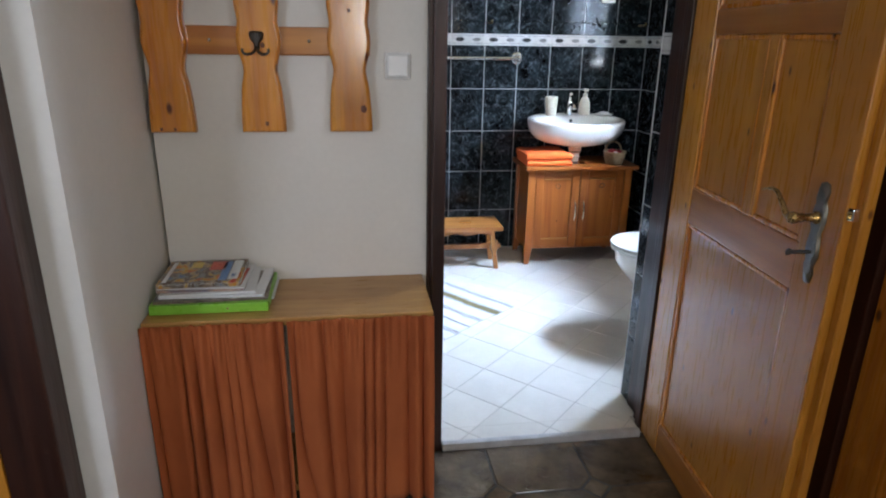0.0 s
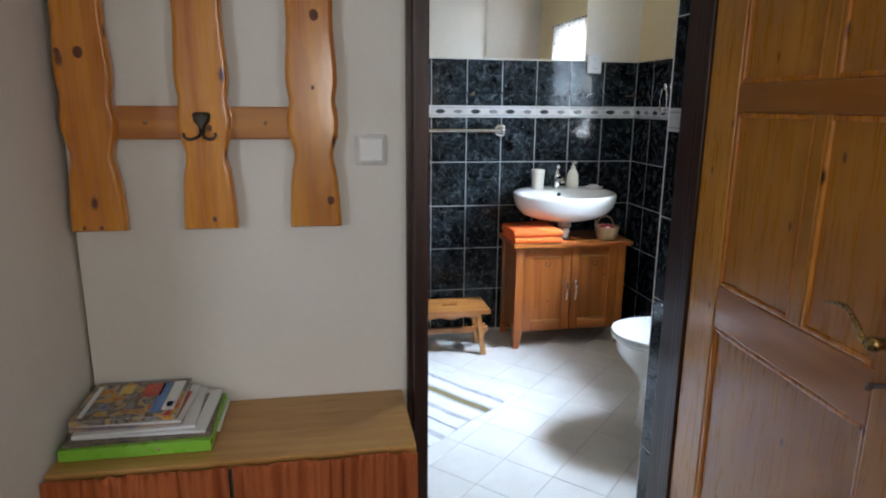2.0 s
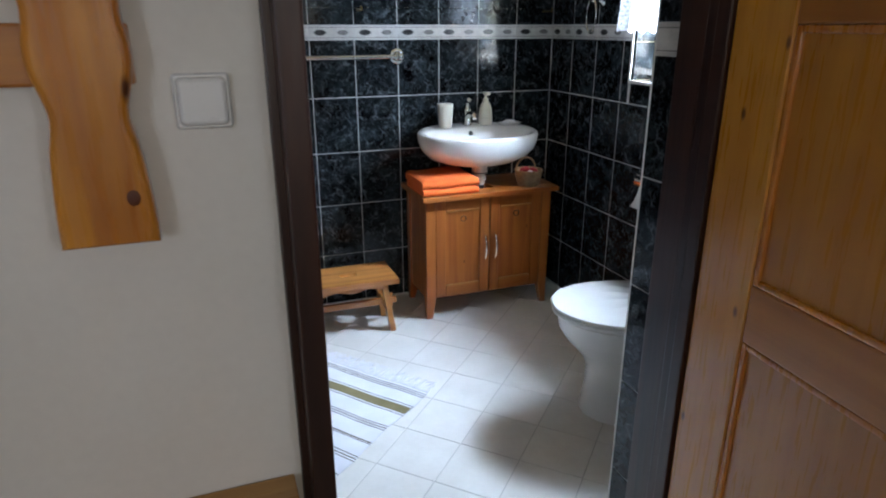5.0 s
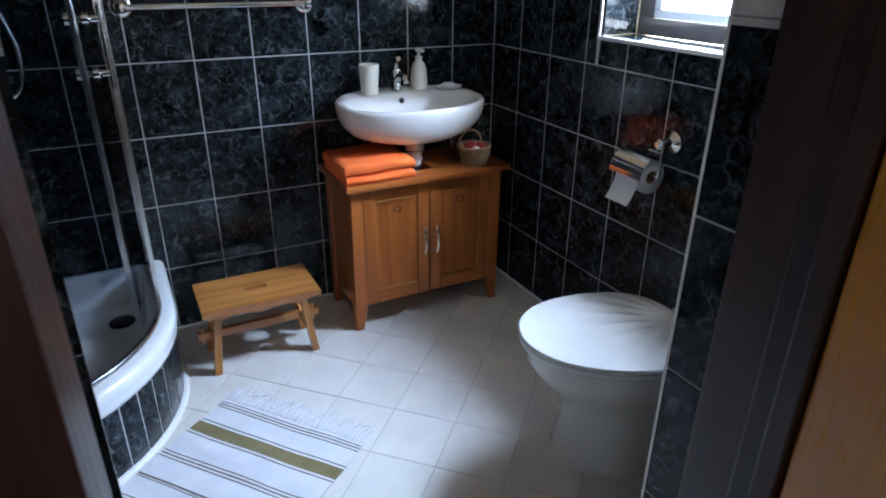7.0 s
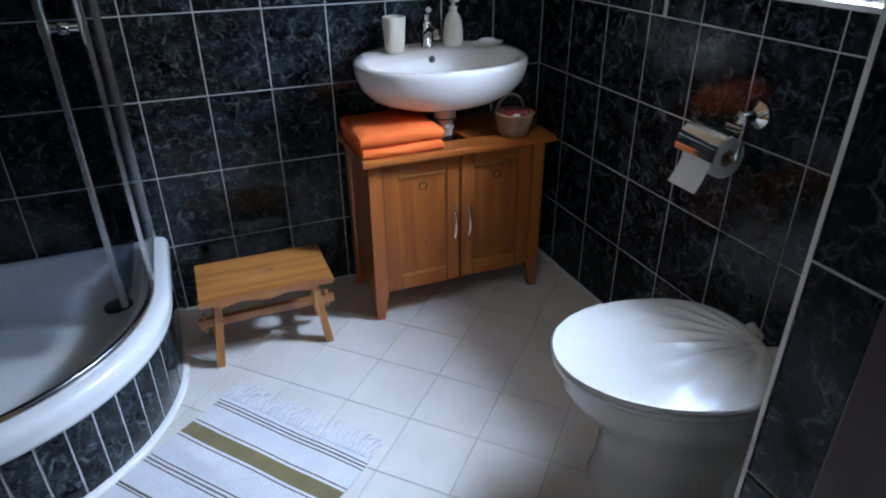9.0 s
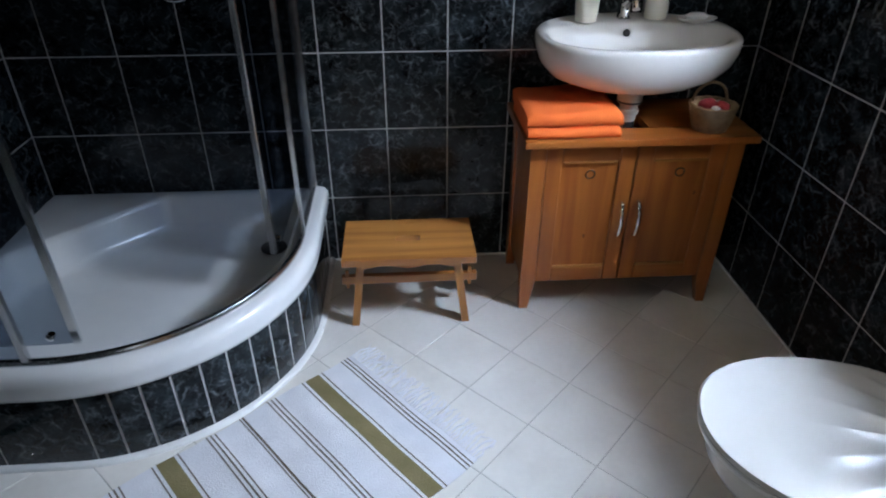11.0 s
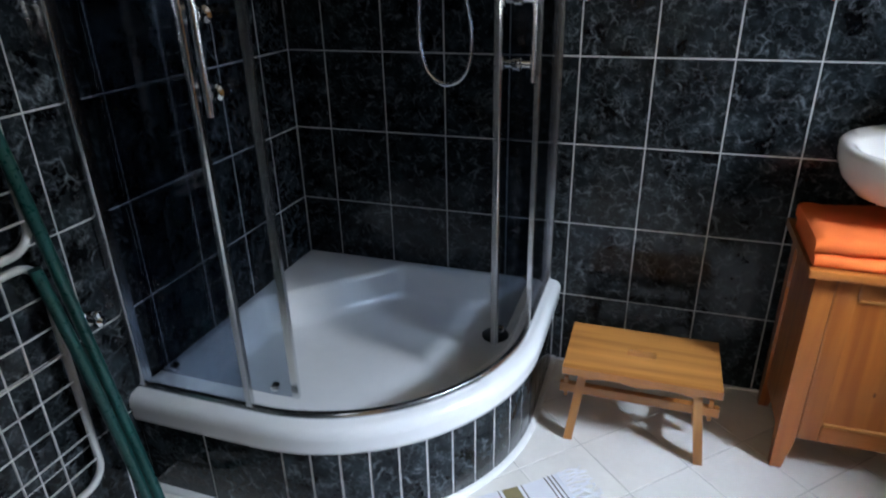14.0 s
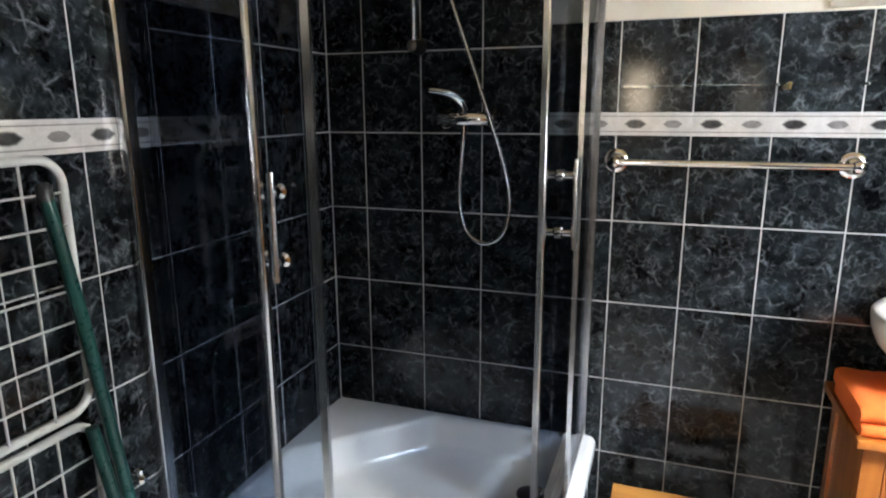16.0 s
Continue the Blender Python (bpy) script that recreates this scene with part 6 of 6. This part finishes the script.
for cols in ([LEFT, -0.97, -0.77, -0.57, -0.37, D0 + 0.03], [D1 - 0.012, 0.63, 0.83, 1.03, RIGHT]):
    tile_field(partition, cols, LOW, on_front, (-1, 0, 0), (0, 0, 1), border=(1.2555, 1.3165))
    tile_field(partition, cols, UPPER, on_front, (-1, 0, 0), (0, 0, 1))
# tiled reveal of the doorway, with its white corner strip
on_reveal = lambda a, z: Vector((D1 - 0.0085 + 0.004, a, z))
tile_field(partition, [1.872, FRONT - 0.004], ZL, on_reveal, (0, -1, 0), (0, 0, 1), border=(1.2555, 1.3165))
tile_field(partition, [1.872, FRONT - 0.004], [1.3165, 1.5665, 1.8165, 2.05], on_reveal, (0, -1, 0), (0, 0, 1))
part("corner_strip", boxes((D1 - 0.011, D1 - 0.004, FRONT - 0.004, FRONT + 0.001, 0.0, 2.05, 0.001)), PLASTIC, partition, "white plastic corner strip")
# window recess
for a, b in zip(mid, mid[1:]):
    place("tile", tile_mesh(0.135, b - a - GAP), wall_right, Vector((1.310, (a + b) / 2, S0 - 0.006)), (1, 0, 0), (0, 1, 0))
for z0, z1 in ((S0, 1.25), (1.25, 1.50), (1.50, S1)):
    place("tile", tile_mesh(0.140, z1 - z0 - GAP), wall_right, Vector((1.310, W1 + 0.004, (z0 + z1) / 2)), (1, 0, 0), (0, 0, 1))
    place("tile", tile_mesh(0.140, z1 - z0 - GAP), wall_right, Vector((1.310, W0 - 0.004, (z0 + z1) / 2)), (-1, 0, 0), (0, 0, 1))
structure("baseboard_bead", boxes((SHOWER_X + 0.19, RIGHT, BACK - 0.004, BACK + 0.001, 0.0, 0.006), (RIGHT - 0.004, RIGHT + 0.001, FRONT, BACK - 0.004, 0.0, 0.006), (LEFT - 0.001, LEFT + 0.004, FRONT, 2.85, 0.0, 0.006)), PLASTIC, "white sealing bead between floor and wall tiles", "sealant")


def clipped(points, x0, x1, y0, y1):
    """A polygon cut to a rectangle."""
    for axis, lim, keep in ((0, x0, 1), (0, x1, -1), (1, y0, 1), (1, y1, -1)):
        out = []
        for p, q in zip(points, points[1:] + points[:1]):
            a, b = (p[axis] - lim) * keep, (q[axis] - lim) * keep
            if a >= 0:
                out.append(p)
            if a * b < 0:
                f = a / (a - b)
                out.append((p[0] + (q[0] - p[0]) * f, p[1] + (q[1] - p[1]) * f))
        points = out
        if len(points) < 3:
            return []
    return points


def slab(points, z0, z1, mat, name, bevel=0.0015):
    c = Vector((sum(p[0] for p in points) / len(points), sum(p[1] for p in points) / len(points)))
    bm = bmesh.new()
    rings = [[Vector((p[0] - c.x, p[1] - c.y, 0)) for p in points], [Vector((p[0] - c.x, p[1] - c.y, z1 - z0 - bevel)) for p in points],
             [Vector(((p[0] - c.x), (p[1] - c.y), 0)) * (1 - bevel / max(0.02, (Vector(p) - c).length)) + Vector((0, 0, z1 - z0)) for p in points]]
    skin(bm, rings, smooth=False)
    me = bpy.data.meshes.new(name)
    bm.to_mesh(me)
    bm.free()
    me.materials.append(mat)
    return me, Vector((c.x, c.y, z0))


STEP = 0.1442
for i in range(-14, 16):
    for j in range(-14, 16):
        cx, cy = 0.529 + (i + j + 1) * STEP, 2.769 + (i - j) * STEP
        h = STEP - 0.0017
        diamond = [(cx - h, cy), (cx, cy - h), (cx + h, cy), (cx, cy + h)]
        for x0, x1, y0, y1 in ((LEFT + 0.002, RIGHT - 0.001, HALL + 0.031, BACK - 0.001), (-0.2925, 0.407, 1.7225, HALL + 0.031)):
            pts = clipped(diamond, x0, x1, y0, y1)
            if len(pts) < 3 or all(p[0] < CX + 0.3 and p[1] > CY - 0.3 for p in pts):
                continue
            me, at = slab(pts, -0.006, 0.0, FLOOR_TILE, "floor_tile")
            ob = new("tile", me)
            ob.parent, ob.location = floor_bath, at

PITCH, CUT = 0.306, 0.048
for i in range(-10, 4):
    for j in range(0, 11):
        cx, cy = 0.004 + i * PITCH, HALL - 0.147 - j * PITCH
        if cx < -1.35 or cx > 0.75:
            continue
        a, c = PITCH / 2 - 0.003, CUT
        oct_ = [(cx - a + c, cy - a), (cx + a - c, cy - a), (cx + a, cy - a + c), (cx + a, cy + a - c), (cx + a - c, cy + a), (cx - a + c, cy + a), (cx - a, cy + a - c), (cx - a, cy - a + c)]
        pts = clipped(oct_, LW - 0.13, 0.62, -1.28, 1.699)
        if len(pts) >= 3:
            me, at = slab(pts, -0.03, -0.0205, SLATE, "hall_tile", 0.003)
            ob = new("tile", me)
            ob.parent, ob.location = floor_hall, at
        s = CUT - 0.006
        ox, oy = cx + PITCH / 2, cy + PITCH / 2
        pts = clipped([(ox - s, oy), (ox, oy - s), (ox + s, oy), (ox, oy + s)], LW - 0.13, 0.62, -1.28, 1.699)
        if len(pts) >= 3:
            me, at = slab(pts, -0.03, -0.0205, SLATE, "hall_inset_tile", 0.003)
            ob = new("inset_tile", me)
            ob.parent, ob.location = floor_hall, at
